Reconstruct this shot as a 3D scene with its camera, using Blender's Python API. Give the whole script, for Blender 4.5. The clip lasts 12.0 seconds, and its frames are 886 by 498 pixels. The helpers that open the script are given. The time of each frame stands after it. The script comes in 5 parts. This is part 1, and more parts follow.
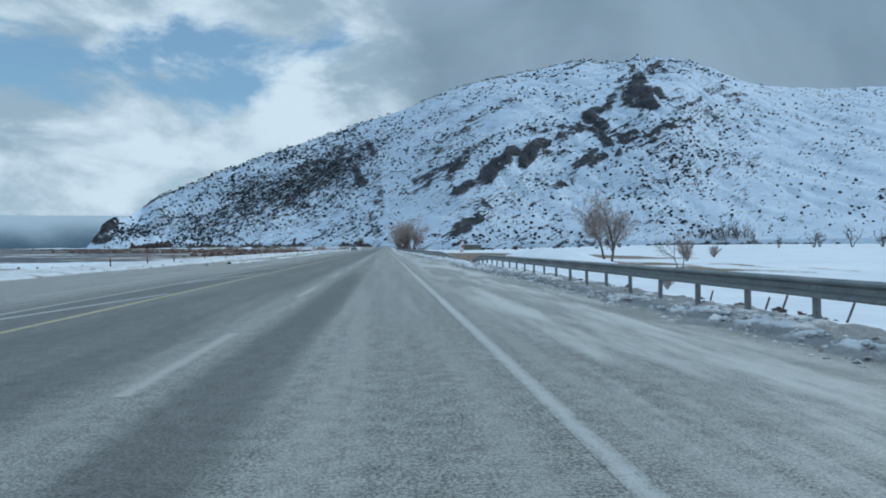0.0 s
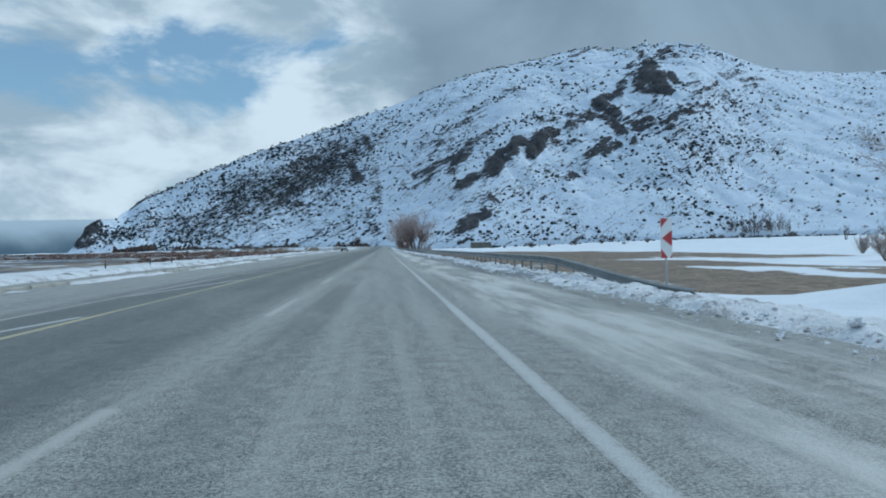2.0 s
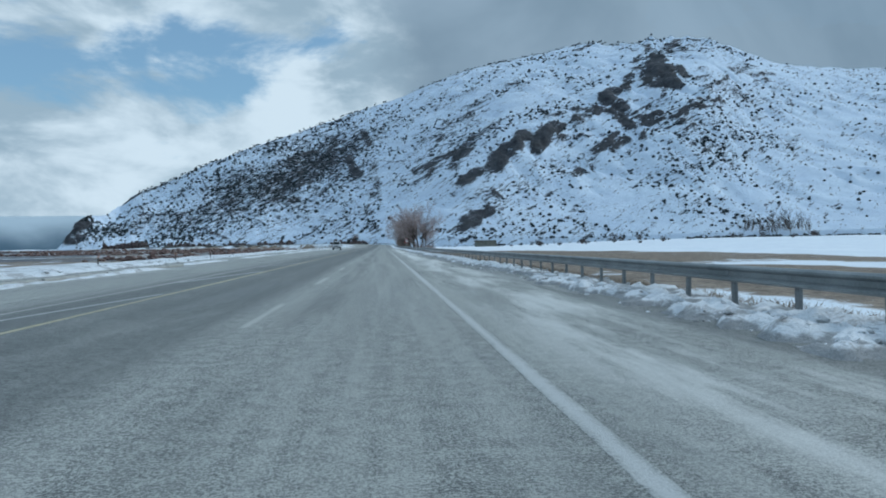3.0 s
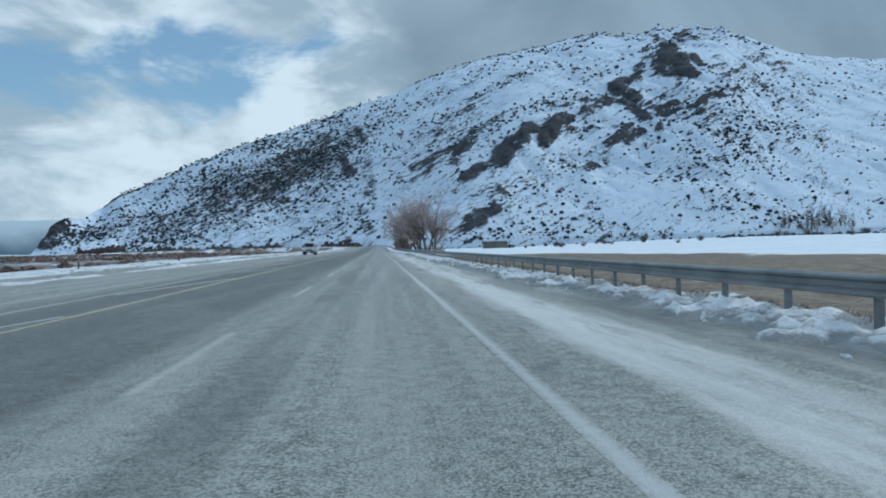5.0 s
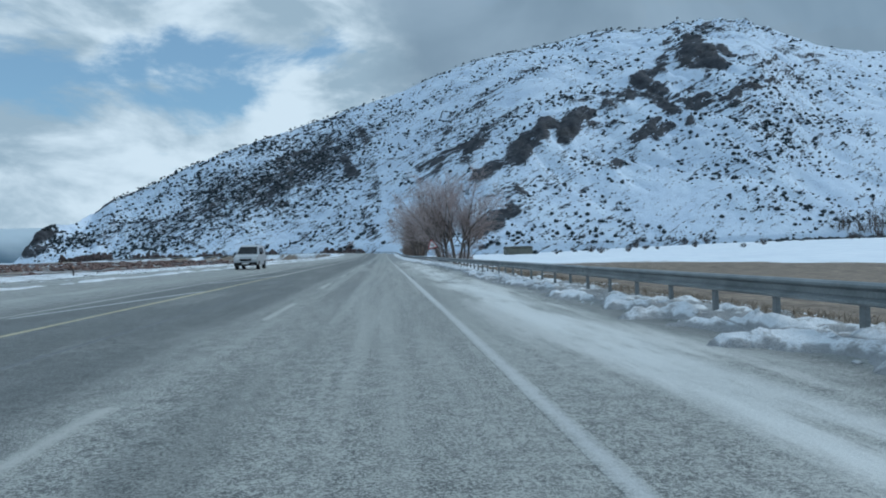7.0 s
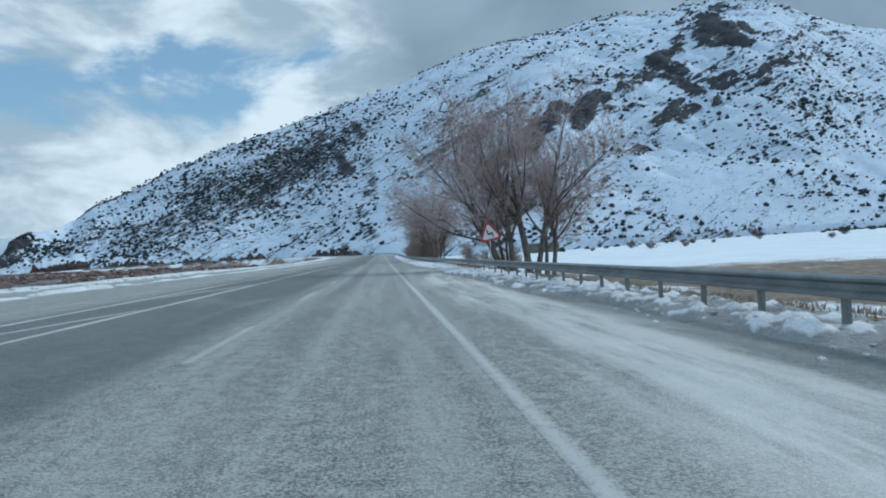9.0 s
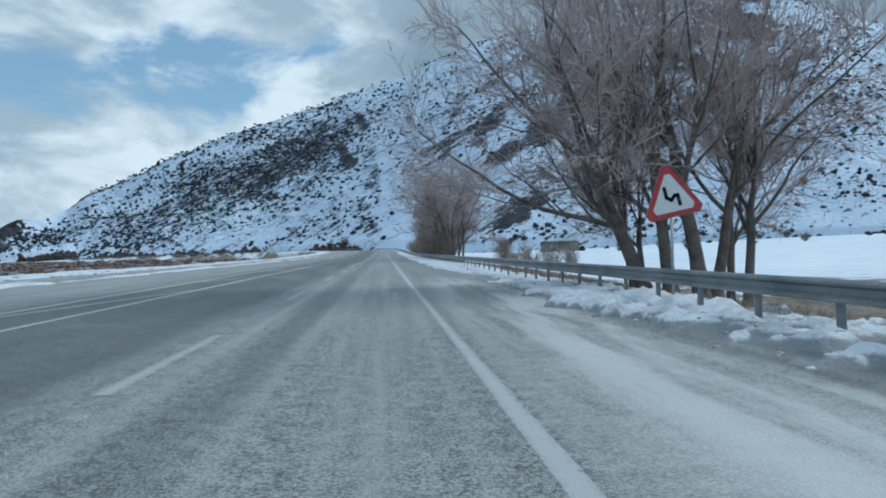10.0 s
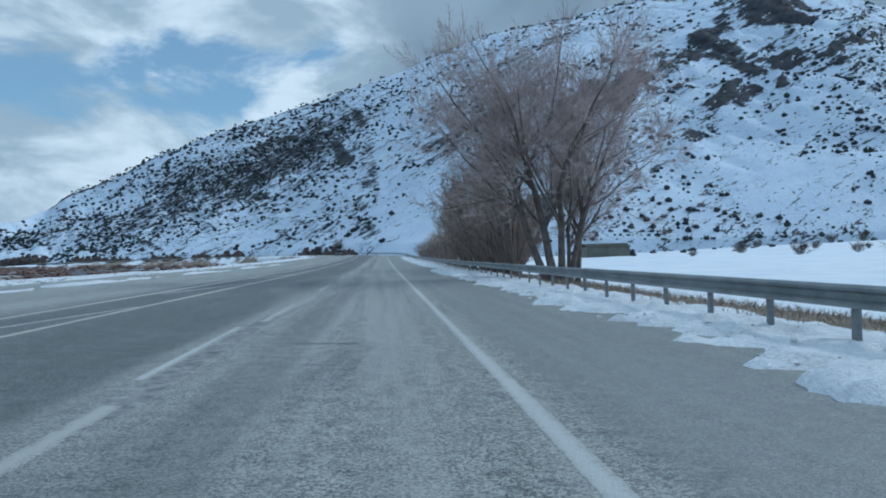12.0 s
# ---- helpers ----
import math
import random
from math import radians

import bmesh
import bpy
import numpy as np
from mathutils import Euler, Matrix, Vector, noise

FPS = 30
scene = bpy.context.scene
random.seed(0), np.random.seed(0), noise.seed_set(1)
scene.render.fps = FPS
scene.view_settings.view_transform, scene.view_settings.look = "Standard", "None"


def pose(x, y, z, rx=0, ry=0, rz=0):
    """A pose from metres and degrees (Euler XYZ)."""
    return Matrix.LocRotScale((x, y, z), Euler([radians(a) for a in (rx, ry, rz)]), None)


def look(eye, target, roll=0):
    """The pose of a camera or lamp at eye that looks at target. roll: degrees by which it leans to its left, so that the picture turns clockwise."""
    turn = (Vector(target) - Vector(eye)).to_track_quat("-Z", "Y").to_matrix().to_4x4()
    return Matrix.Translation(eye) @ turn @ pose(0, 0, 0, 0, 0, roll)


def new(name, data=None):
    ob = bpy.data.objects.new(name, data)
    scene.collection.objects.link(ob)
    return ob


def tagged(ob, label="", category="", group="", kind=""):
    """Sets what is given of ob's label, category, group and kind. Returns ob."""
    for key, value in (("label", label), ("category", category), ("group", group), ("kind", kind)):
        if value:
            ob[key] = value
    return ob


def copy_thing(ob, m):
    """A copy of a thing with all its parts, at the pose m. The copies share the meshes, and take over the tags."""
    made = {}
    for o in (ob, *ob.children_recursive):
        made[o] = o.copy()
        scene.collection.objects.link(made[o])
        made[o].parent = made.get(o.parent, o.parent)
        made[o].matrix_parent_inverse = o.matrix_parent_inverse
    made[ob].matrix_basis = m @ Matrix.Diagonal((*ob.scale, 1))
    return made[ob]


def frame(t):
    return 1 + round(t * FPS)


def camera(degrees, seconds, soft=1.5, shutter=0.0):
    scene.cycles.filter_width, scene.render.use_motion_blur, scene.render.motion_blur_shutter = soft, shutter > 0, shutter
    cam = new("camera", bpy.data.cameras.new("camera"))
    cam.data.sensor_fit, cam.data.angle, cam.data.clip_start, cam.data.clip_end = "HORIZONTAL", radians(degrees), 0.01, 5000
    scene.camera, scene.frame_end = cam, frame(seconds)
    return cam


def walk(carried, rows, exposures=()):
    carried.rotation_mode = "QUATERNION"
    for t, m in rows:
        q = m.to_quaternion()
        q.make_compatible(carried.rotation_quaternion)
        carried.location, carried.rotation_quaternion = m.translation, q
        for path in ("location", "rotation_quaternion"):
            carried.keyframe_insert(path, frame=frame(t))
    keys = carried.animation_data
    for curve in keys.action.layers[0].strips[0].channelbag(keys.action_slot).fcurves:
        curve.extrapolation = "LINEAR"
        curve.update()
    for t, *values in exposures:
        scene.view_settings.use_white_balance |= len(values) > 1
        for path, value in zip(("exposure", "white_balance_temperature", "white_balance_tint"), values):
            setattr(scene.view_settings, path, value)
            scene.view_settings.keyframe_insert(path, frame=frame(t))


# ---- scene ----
cam = camera(63.0, 12.0, soft=1.9)
# seconds, x, y, z, yaw, pitch, roll
PATH = [
    (0.0, 0.00, 0.00, 1.20, -4.57, -0.13, 0.20),
    (0.5, -0.01, 13.00, 1.20, -4.66, 0.08, 0.43),
    (1.0, -0.01, 26.00, 1.20, -4.69, -0.08, 0.84),
    (1.5, -0.02, 39.00, 1.20, -4.64, -0.21, 1.14),
    (2.0, -0.02, 52.00, 1.20, -4.65, -0.25, 1.16),
    (2.5, -0.03, 65.00, 1.20, -4.66, -0.38, 0.94),
    (3.0, -0.06, 78.00, 1.20, -4.75, -0.40, 0.89),
    (5.0, -0.05, 130.00, 1.20, -5.11, -0.26, 1.31),
    (5.5, -0.03, 143.00, 1.20, -4.85, 0.02, 0.99),
    (6.0, 0.00, 156.00, 1.20, -4.68, 0.19, 1.14),
    (6.5, 0.02, 169.00, 1.20, -4.64, 0.04, 1.57),
    (7.0, 0.04, 182.00, 1.20, -4.72, 0.25, 1.53),
    (9.0, 0.20, 234.00, 1.20, -4.80, 0.28, 2.82),
    (9.5, 0.24, 247.00, 1.20, -4.67, 0.21, 2.50),
    (10.0, 0.27, 260.00, 1.20, -4.68, 0.03, 1.70),
    (10.5, 0.22, 273.00, 1.20, -4.50, 0.10, 1.64),
    (11.0, 0.20, 286.00, 1.20, -4.49, 0.21, 2.08),
    (11.5, -0.05, 299.00, 1.20, -4.70, 0.29, 2.19),
    (12.0, 0.05, 312.00, 1.20, -4.82, 0.42, 1.57),
]
walk(cam, [(t, pose(x, y, z, 90 + pitch, roll, yaw)) for t, x, y, z, yaw, pitch, roll in PATH], [(0.0, 0.24, 5600, 3), (5.0, 0.28, 5640, 3), (7.0, 0.27, 5600, 3), (9.5, 0.38, 5700, 3), (10.0, 0.36, 5660, 3), (10.5, 0.32, 5500, 3), (11.0, 0.30, 5420, 3), (12.0, 0.24, 5380, 3)])

# ---- world, sun, exposure ----
SUN_EL, SUN_AZ = radians(34), radians(75)   # azimuth from +y towards +x


class Nodes:
    """Short hand for node trees."""

    def __init__(self, tree):
        self.tree = tree
        tree.nodes.clear()

    def add(self, kind, links=None, **props):
        n = self.tree.nodes.new(kind)
        for k, v in props.items():
            setattr(n, k, v)
        for k, v in (links or {}).items():
            s = n.inputs[k]
            if isinstance(v, bpy.types.NodeSocket):
                self.tree.links.new(v, s)
            elif isinstance(v, bpy.types.Node):
                self.tree.links.new(v.outputs[0], s)
            else:
                s.default_value = v
        return n

    def math(self, op, a, b=0.0, clamp=False):
        return self.add("ShaderNodeMath", {0: a, 1: b}, operation=op, use_clamp=clamp).outputs[0]

    def mix(self, f, a, b):
        n = self.add("ShaderNodeMix", data_type="RGBA")
        for i, v in ((0, f), (6, a), (7, b)):
            if isinstance(v, bpy.types.NodeSocket):
                self.tree.links.new(v, n.inputs[i])
            else:
                n.inputs[i].default_value = v if i == 0 else (*v, 1)[:4]
        return n.outputs[2]

    def ramp(self, f, lo, hi, to_lo=0.0, to_hi=1.0):
        n = self.add("ShaderNodeMapRange", {0: f, 1: lo, 2: hi, 3: to_lo, 4: to_hi}, interpolation_type="SMOOTHSTEP")
        return n.outputs[0]

    def noise(self, vec, scale, detail=4.0, rough=0.55, warp=0.0):
        n = self.add("ShaderNodeTexNoise", {"Scale": scale, "Detail": detail, "Roughness": rough, "Distortion": warp})
        if vec is not None:
            self.tree.links.new(vec, n.inputs["Vector"])
        return n.outputs[0]

    def scaled(self, vec, s):
        return self.add("ShaderNodeMapping", {"Vector": vec, "Scale": s}).outputs[0]

    def attr(self, name):
        return self.add("ShaderNodeAttribute", attribute_name=name).outputs["Fac"]


world = bpy.data.worlds.new("winter_sky")
scene.world = world
world.use_nodes = True
W = Nodes(world.node_tree)
coord = W.add("ShaderNodeTexCoord").outputs["Generated"]
sep = W.add("ShaderNodeSeparateXYZ", {0: coord})
dx, dy, dz = sep.outputs
sky = W.add("ShaderNodeTexSky", sky_type="NISHITA", sun_disc=False, sun_elevation=SUN_EL, sun_rotation=SUN_AZ, altitude=1600.0, air_density=1.3, dust_density=0.6, ozone_density=2.0).outputs[0]
sky = W.mix(1.0, (0, 0, 0), sky)
blue = W.add("ShaderNodeVectorMath", {0: sky, "Scale": 0.072}, operation="SCALE").outputs[0]
# broken cumulus to the left of the road, heavy stratus to the right
tall = W.scaled(coord, (1.0, 1.0, 1.9))
puffs = W.noise(tall, 4.6, 8.0, 0.58, 0.35)
wisps = W.noise(W.add("ShaderNodeMapping", {"Vector": coord, "Rotation": (0.0, radians(38), 0.0), "Scale": (3.0, 3.0, 9.0)}).outputs[0], 2.0, 6.0, 0.6, 0.5)
edge = W.math("ADD", dx, W.math("MULTIPLY", W.math("SUBTRACT", W.noise(coord, 7.0, 5.0), 0.5), 0.16))
edge = W.math("ADD", edge, W.math("MULTIPLY", W.math("SUBTRACT", dz, 0.2), 0.42))
stratus = W.ramp(edge, -0.02, 0.08)
bank = W.ramp(dz, 0.215, 0.15)
top = W.math("MULTIPLY", W.ramp(dz, 0.26, 0.33), W.ramp(dx, -0.55, -0.15))
cover = W.math("ADD", puffs, W.math("MULTIPLY", bank, 0.22))
cover = W.math("ADD", cover, W.math("MULTIPLY", top, 0.12))
cover = W.math("ADD", cover, W.math("MULTIPLY", W.math("MULTIPLY", W.ramp(dx, -0.26, -0.08), W.ramp(dz, 0.30, 0.22)), 0.16))
cover = W.math("ADD", cover, W.math("MULTIPLY", W.math("SUBTRACT", wisps, 0.5), 0.34))
cloud = W.ramp(cover, 0.45, 0.61)
cloud = W.math("MAXIMUM", cloud, W.math("MULTIPLY", stratus, 0.96))
shade = W.noise(W.scaled(coord, (1.0, 1.0, 2.2)), 5.5, 7.0, 0.55, 0.3)
white = W.mix(W.ramp(shade, 0.38, 0.60), (0.30, 0.365, 0.41), (0.59, 0.63, 0.65))
grey = W.mix(W.ramp(W.noise(coord, 3.2, 5.0, 0.55, 0.4), 0.33, 0.66), (0.185, 0.236, 0.282), (0.262, 0.318, 0.368))
tone = W.mix(stratus, white, grey)
blue = W.add("ShaderNodeVectorMath", {0: blue, 1: (0.80, 1.03, 1.06)}, operation="MULTIPLY").outputs[0]
blue = W.mix(0.34, blue, (0.36, 0.46, 0.56))
# cloud brightens overhead
tone = W.add("ShaderNodeVectorMath", {0: tone, "Scale": W.ramp(dz, 0.34, 0.85, 1.0, 2.0)}, operation="SCALE").outputs[0]
back = W.add("ShaderNodeBackground", {0: W.mix(cloud, blue, tone), 1: 1.0})
W.add("ShaderNodeOutputWorld", {0: back})

sun = new("sun", bpy.data.lights.new("sun", "SUN"))
sun.data.energy, sun.data.angle, sun.data.color = 1.1, radians(12), (1.0, 0.95, 0.88)
sun.matrix_world = look((200 * math.sin(SUN_AZ) * math.cos(SUN_EL), 200 * math.cos(SUN_AZ) * math.cos(SUN_EL), 200 * math.sin(SUN_EL)), (0, 0, 0))

# ---- materials ----
def material(name, build, rough=0.8, metal=0.0, spec=0.3):
    """build(n, position) returns colour, height for the bump (or None), bump distance, and roughness (or None)."""
    m = bpy.data.materials.new(name)
    m.use_nodes = True
    n = Nodes(m.node_tree)
    pos = n.add("ShaderNodeTexCoord").outputs["Object"]
    col, height, dist, rgh = build(n, pos)
    bsdf = n.add("ShaderNodeBsdfPrincipled", {"Roughness": rough, "Metallic": metal, "Specular IOR Level": spec})
    if isinstance(col, tuple):
        bsdf.inputs["Base Color"].default_value = (*col, 1)
    else:
        n.tree.links.new(col, bsdf.inputs["Base Color"])
    if rgh is not None:
        n.tree.links.new(rgh, bsdf.inputs["Roughness"])
    if height is not None:
        b = n.add("ShaderNodeBump", {"Height": height, "Distance": dist, "Strength": 1.0})
        n.tree.links.new(b.outputs[0], bsdf.inputs["Normal"])
    n.add("ShaderNodeOutputMaterial", {0: bsdf})
    return m


SNOW = (0.79, 0.83, 0.87)


def two_tone(name, a, b, scale=3.0, rough=0.8, metal=0.0, bump=0.004, fine=40.0, spec=0.3):
    def build(n, p):
        big, small = n.noise(p, scale, 4.0), n.noise(p, fine, 3.0)
        f = n.ramp(n.math("ADD", n.math("MULTIPLY", big, 0.65), n.math("MULTIPLY", small, 0.35)), 0.32, 0.68)
        return n.mix(f, a, b), n.math("ADD", big, n.math("MULTIPLY", small, 0.4)), bump, None
    return material(name, build, rough, metal, spec)


def asphalt_build(n, p):
    # chip seal: coarse grit, long wheel tracks, salt bloom and damp patches
    grit, speck, blot = n.noise(p, 38.0, 3.0, 0.75), n.noise(p, 105.0, 2.0, 0.6), n.noise(p, 5.0, 5.0, 0.7)
    long = n.noise(n.scaled(p, (1.3, 0.03, 1.0)), 1.6, 5.0, 0.62)
    patch = n.noise(n.scaled(p, (0.40, 0.10, 1.0)), 1.0, 6.0, 0.62, 0.5)
    x = n.add("ShaderNodeSeparateXYZ", {0: p}).outputs[0]
    f = n.math("ADD", n.math("MULTIPLY", grit, 0.46), n.math("ADD", n.math("MULTIPLY", speck, 0.36), n.math("MULTIPLY", blot, 0.18)))
    base = n.mix(n.ramp(f, 0.43, 0.57), (0.058, 0.063, 0.062), (0.45, 0.455, 0.42))
    dark = n.mix(n.ramp(f, 0.42, 0.58), (0.036, 0.040, 0.040), (0.165, 0.174, 0.165))
    base = n.mix(n.math("MULTIPLY", n.ramp(long, 0.42, 0.66), 0.40), base, (0.45, 0.455, 0.42))

    def band(c, w):
        return n.ramp(n.math("ABSOLUTE", n.math("SUBTRACT", x, c)), w, w * 0.35)
    # dark polished wheel tracks and the tarred strip between the centre lines
    tracks = n.math("MAXIMUM", band(-1.25, 0.5), n.math("MAXIMUM", band(-4.5, 0.6), band(-3.0, 0.5)))
    base = n.mix(n.math("MULTIPLY", tracks, n.ramp(patch, 0.36, 0.60, 0.05, 0.55)), base, dark)
    early = n.ramp(n.math("ADD", n.add("ShaderNodeSeparateXYZ", {0: p}).outputs[1], n.math("MULTIPLY", n.math("SUBTRACT", blot, 0.5), 10.0)), 46.0, 26.0)
    base = n.mix(n.math("MULTIPLY", n.math("MULTIPLY", early, band(-1.35, 0.62)), 0.8), base, dark)
    base = n.mix(n.math("MULTIPLY", band(-6.25, 0.85), 0.6), base, (0.10, 0.11, 0.115))
    base = n.mix(n.math("MULTIPLY", n.ramp(patch, 0.58, 0.70), 0.5), base, dark)
    # left lanes darker, with the windscreen's dimming of that side put in
    base = n.mix(n.math("MULTIPLY", n.math("MULTIPLY", n.ramp(x, -1.9, -3.2), n.ramp(x, -8.6, -6.8)), n.math("MULTIPLY", n.ramp(patch, 0.30, 0.55, 0.55, 0.92), n.ramp(n.add("ShaderNodeSeparateXYZ", {0: p}).outputs[1], 70.0, 220.0, 0.85, 1.0))), base, dark)
    # dried salt on the hard shoulder
    salt = n.math("MULTIPLY", band(3.3, 2.0), n.ramp(n.noise(n.scaled(p, (0.9, 0.10, 1.0)), 1.0, 7.0, 0.66), 0.42, 0.60))
    salt = n.math("MULTIPLY", salt, n.ramp(n.add("ShaderNodeSeparateXYZ", {0: p}).outputs[1], 297.0, 283.0, 0.15, 1.0))
    base = n.mix(n.math("MULTIPLY", salt, 0.68), base, (0.68, 0.68, 0.65))
    yy = n.add("ShaderNodeSeparateXYZ", {0: p}).outputs[1]
    fresh = n.math("MULTIPLY", n.ramp(x, 1.35, 1.75), n.ramp(n.math("ADD", yy, n.math("MULTIPLY", patch, 12.0)), 289.0, 303.0))
    base = n.mix(n.math("MULTIPLY", fresh, 0.6), base, (0.20, 0.21, 0.205))
    streak = n.math("MULTIPLY", band(2.95, 0.75), n.ramp(n.noise(n.scaled(p, (1.6, 0.22, 1.0)), 1.0, 6.0, 0.7), 0.36, 0.56))
    streak = n.math("MULTIPLY", streak, n.math("MULTIPLY", n.ramp(yy, 100.0, 150.0), n.ramp(yy, 280.0, 230.0)))
    base = n.mix(n.math("MULTIPLY", streak, 0.6), base, (0.70, 0.71, 0.69))
    damp = n.math("MULTIPLY", band(4.55, 0.75), n.math("MULTIPLY", n.ramp(yy, 50.0, 90.0), n.ramp(yy, 300.0, 275.0)))
    base = n.mix(n.math("MULTIPLY", damp, n.ramp(patch, 0.34, 0.58, 0.35, 0.75)), base, dark)
    h = n.math("ADD", grit, n.math("MULTIPLY", speck, 0.5))
    return base, h, 0.012, n.ramp(patch, 0.5, 0.75, 0.60, 0.46)


def paint_build(colour):
    def build(n, p):
        # paint rubbed off the stones, most of all along its edges
        bare, h, bump, rough = asphalt_build(n, p)
        wear, speck = n.noise(p, 7.0, 6.0, 0.7), n.noise(p, 45.0, 3.0, 0.7)
        long_wear = n.ramp(n.noise(n.scaled(p, (0.0, 0.06, 0.0)), 1.0, 3.0, 0.6), 0.36, 0.62, -0.22, 0.06)
        wear = n.math("ADD", wear, long_wear)
        hold = n.math("ADD", n.math("MULTIPLY", n.attr("across"), 0.55), n.math("ADD", n.math("MULTIPLY", wear, 0.55), n.math("MULTIPLY", speck, 0.45)))
        return n.mix(n.ramp(hold, 0.56, 0.98, 0.0, 0.88), bare, colour), h, bump, rough
    return build


def ground_build(n, p):
    # snow fields, dry grass and reed, dark bare earth
    grass, earth = n.attr("grass"), n.attr("earth")
    mid, fine = n.noise(p, 0.35, 5.0, 0.6), n.noise(n.scaled(p, (1, 1, 3)), 3.2, 5.0, 0.7)
    jitter = n.math("ADD", n.math("MULTIPLY", n.math("SUBTRACT", mid, 0.5), 0.9), n.math("MULTIPLY", n.math("SUBTRACT", fine, 0.5), 0.7))
    tuft = n.noise(n.scaled(p, (1, 0.5, 1)), 1.1, 6.0, 0.75)
    straw = n.mix(n.ramp(n.math("ADD", n.math("MULTIPLY", fine, 0.5), n.math("MULTIPLY", tuft, 0.5)), 0.36, 0.64), (0.085, 0.066, 0.052), (0.31, 0.25, 0.19))
    soil = n.mix(n.ramp(mid, 0.35, 0.65), (0.050, 0.058, 0.070), (0.120, 0.130, 0.148))
    snow = n.mix(n.ramp(n.math("ADD", n.math("MULTIPLY", mid, 0.6), n.math("MULTIPLY", n.noise(p, 0.06, 4.0, 0.6), 0.4)), 0.36, 0.64), (0.68, 0.73, 0.79), SNOW)
    col = n.mix(n.ramp(n.math("ADD", grass, jitter), 0.42, 0.58), snow, straw)
    col = n.mix(n.ramp(n.math("ADD", earth, jitter), 0.42, 0.58), col, soil)
    return col, n.math("ADD", mid, n.math("MULTIPLY", fine, 0.35)), 0.12, None


def snowbank_build(n, p):
    # crusted snow with road grit ground into it
    big, mid, fine = n.noise(p, 0.8, 5.0, 0.6), n.noise(p, 4.0, 5.0, 0.65), n.noise(p, 22.0, 4.0, 0.7)
    snow = n.mix(n.ramp(mid, 0.3, 0.7), (0.66, 0.69, 0.72), (0.85, 0.87, 0.90))
    f = n.math("ADD", n.math("MULTIPLY", big, 0.45), n.math("ADD", n.math("MULTIPLY", mid, 0.3), n.math("MULTIPLY", fine, 0.25)))
    far = n.ramp(n.add("ShaderNodeSeparateXYZ", {0: p}).outputs[1], 250.0, 290.0, 0.75, 0.35)
    # greyer where the bank is low, along its front edge
    front = n.ramp(n.math("ADD", n.attr("low_grey"), n.math("MULTIPLY", n.math("SUBTRACT", mid, 0.5), 1.2)), 0.35, 0.75, 0.0, 0.85)
    stained = n.mix(n.math("MULTIPLY", n.ramp(f, 0.49, 0.59), far), snow, (0.27, 0.26, 0.25))
    return n.mix(front, stained, (0.23, 0.235, 0.235)), n.math("ADD", mid, n.math("MULTIPLY", fine, 0.3)), 0.10, None


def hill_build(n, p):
    # haze put into the colour: the hills pale with height towards the cloud
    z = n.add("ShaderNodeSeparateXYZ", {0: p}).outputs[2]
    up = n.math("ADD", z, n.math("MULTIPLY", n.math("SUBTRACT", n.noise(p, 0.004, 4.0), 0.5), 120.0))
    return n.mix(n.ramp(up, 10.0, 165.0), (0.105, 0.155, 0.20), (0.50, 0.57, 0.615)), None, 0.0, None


def mountain_build(n, p):
    rock = n.attr("rock")
    big, mid, fine = n.noise(p, 0.035, 5.0, 0.6), n.noise(p, 0.12, 5.0, 0.65), n.noise(p, 0.5, 5.0, 0.75)
    beds = n.add("ShaderNodeMapping", {"Vector": p, "Rotation": (0.0, radians(27), 0.0)}).outputs[0]
    beds = n.scaled(beds, (0.22, 0.16, 1.2))
    bed = n.noise(beds, 0.34, 5.0, 0.68, 0.6)
    thin = n.noise(n.scaled(beds, (1.3, 1.0, 1.0)), 0.9, 4.0, 0.7, 0.4)
    jitter = n.math("ADD", n.math("MULTIPLY", n.math("SUBTRACT", bed, 0.5), 1.5), n.math("MULTIPLY", n.math("SUBTRACT", fine, 0.5), 0.8))
    jitter = n.math("ADD", jitter, n.math("MULTIPLY", n.math("SUBTRACT", thin, 0.5), 0.9))
    stone = n.mix(n.ramp(mid, 0.3, 0.7), (0.018, 0.021, 0.027), (0.068, 0.071, 0.081))
    stone = n.mix(n.ramp(n.math("ADD", n.math("MULTIPLY", thin, 0.6), n.math("MULTIPLY", fine, 0.4)), 0.52, 0.66, 0.0, 0.35), stone, (0.108, 0.112, 0.118))
    stone = n.mix(n.math("MULTIPLY", n.ramp(big, 0.5, 0.7), 0.22), stone, (0.085, 0.074, 0.062))
    # bluer and darker than the field snow: shade's tint put into the colour
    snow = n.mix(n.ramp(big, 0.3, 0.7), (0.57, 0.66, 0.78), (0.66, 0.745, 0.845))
    f = n.ramp(n.math("ADD", rock, jitter), 0.42, 0.52)
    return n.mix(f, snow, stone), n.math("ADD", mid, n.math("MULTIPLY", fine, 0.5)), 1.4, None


ASPHALT = material("chip_seal_asphalt", asphalt_build, 0.6, 0.0, 0.5)
WHITE_PAINT = material("worn_white_road_paint", paint_build((0.54, 0.55, 0.54)), 0.6)
YELLOW_PAINT = material("worn_yellow_road_paint", paint_build((0.54, 0.48, 0.30)), 0.6)
CREAM_PAINT = material("bleached_road_paint", paint_build((0.62, 0.60, 0.52)), 0.6)
PALE_PAINT = material("faded_road_paint", paint_build((0.47, 0.47, 0.44)), 0.6)
GROUND = material("snowy_ground", ground_build, 0.85)
MOUNTAIN = material("snowy_mountainside", mountain_build, 0.9)
SNOWBANK = material("crusted_dirty_snow", snowbank_build, 0.75)
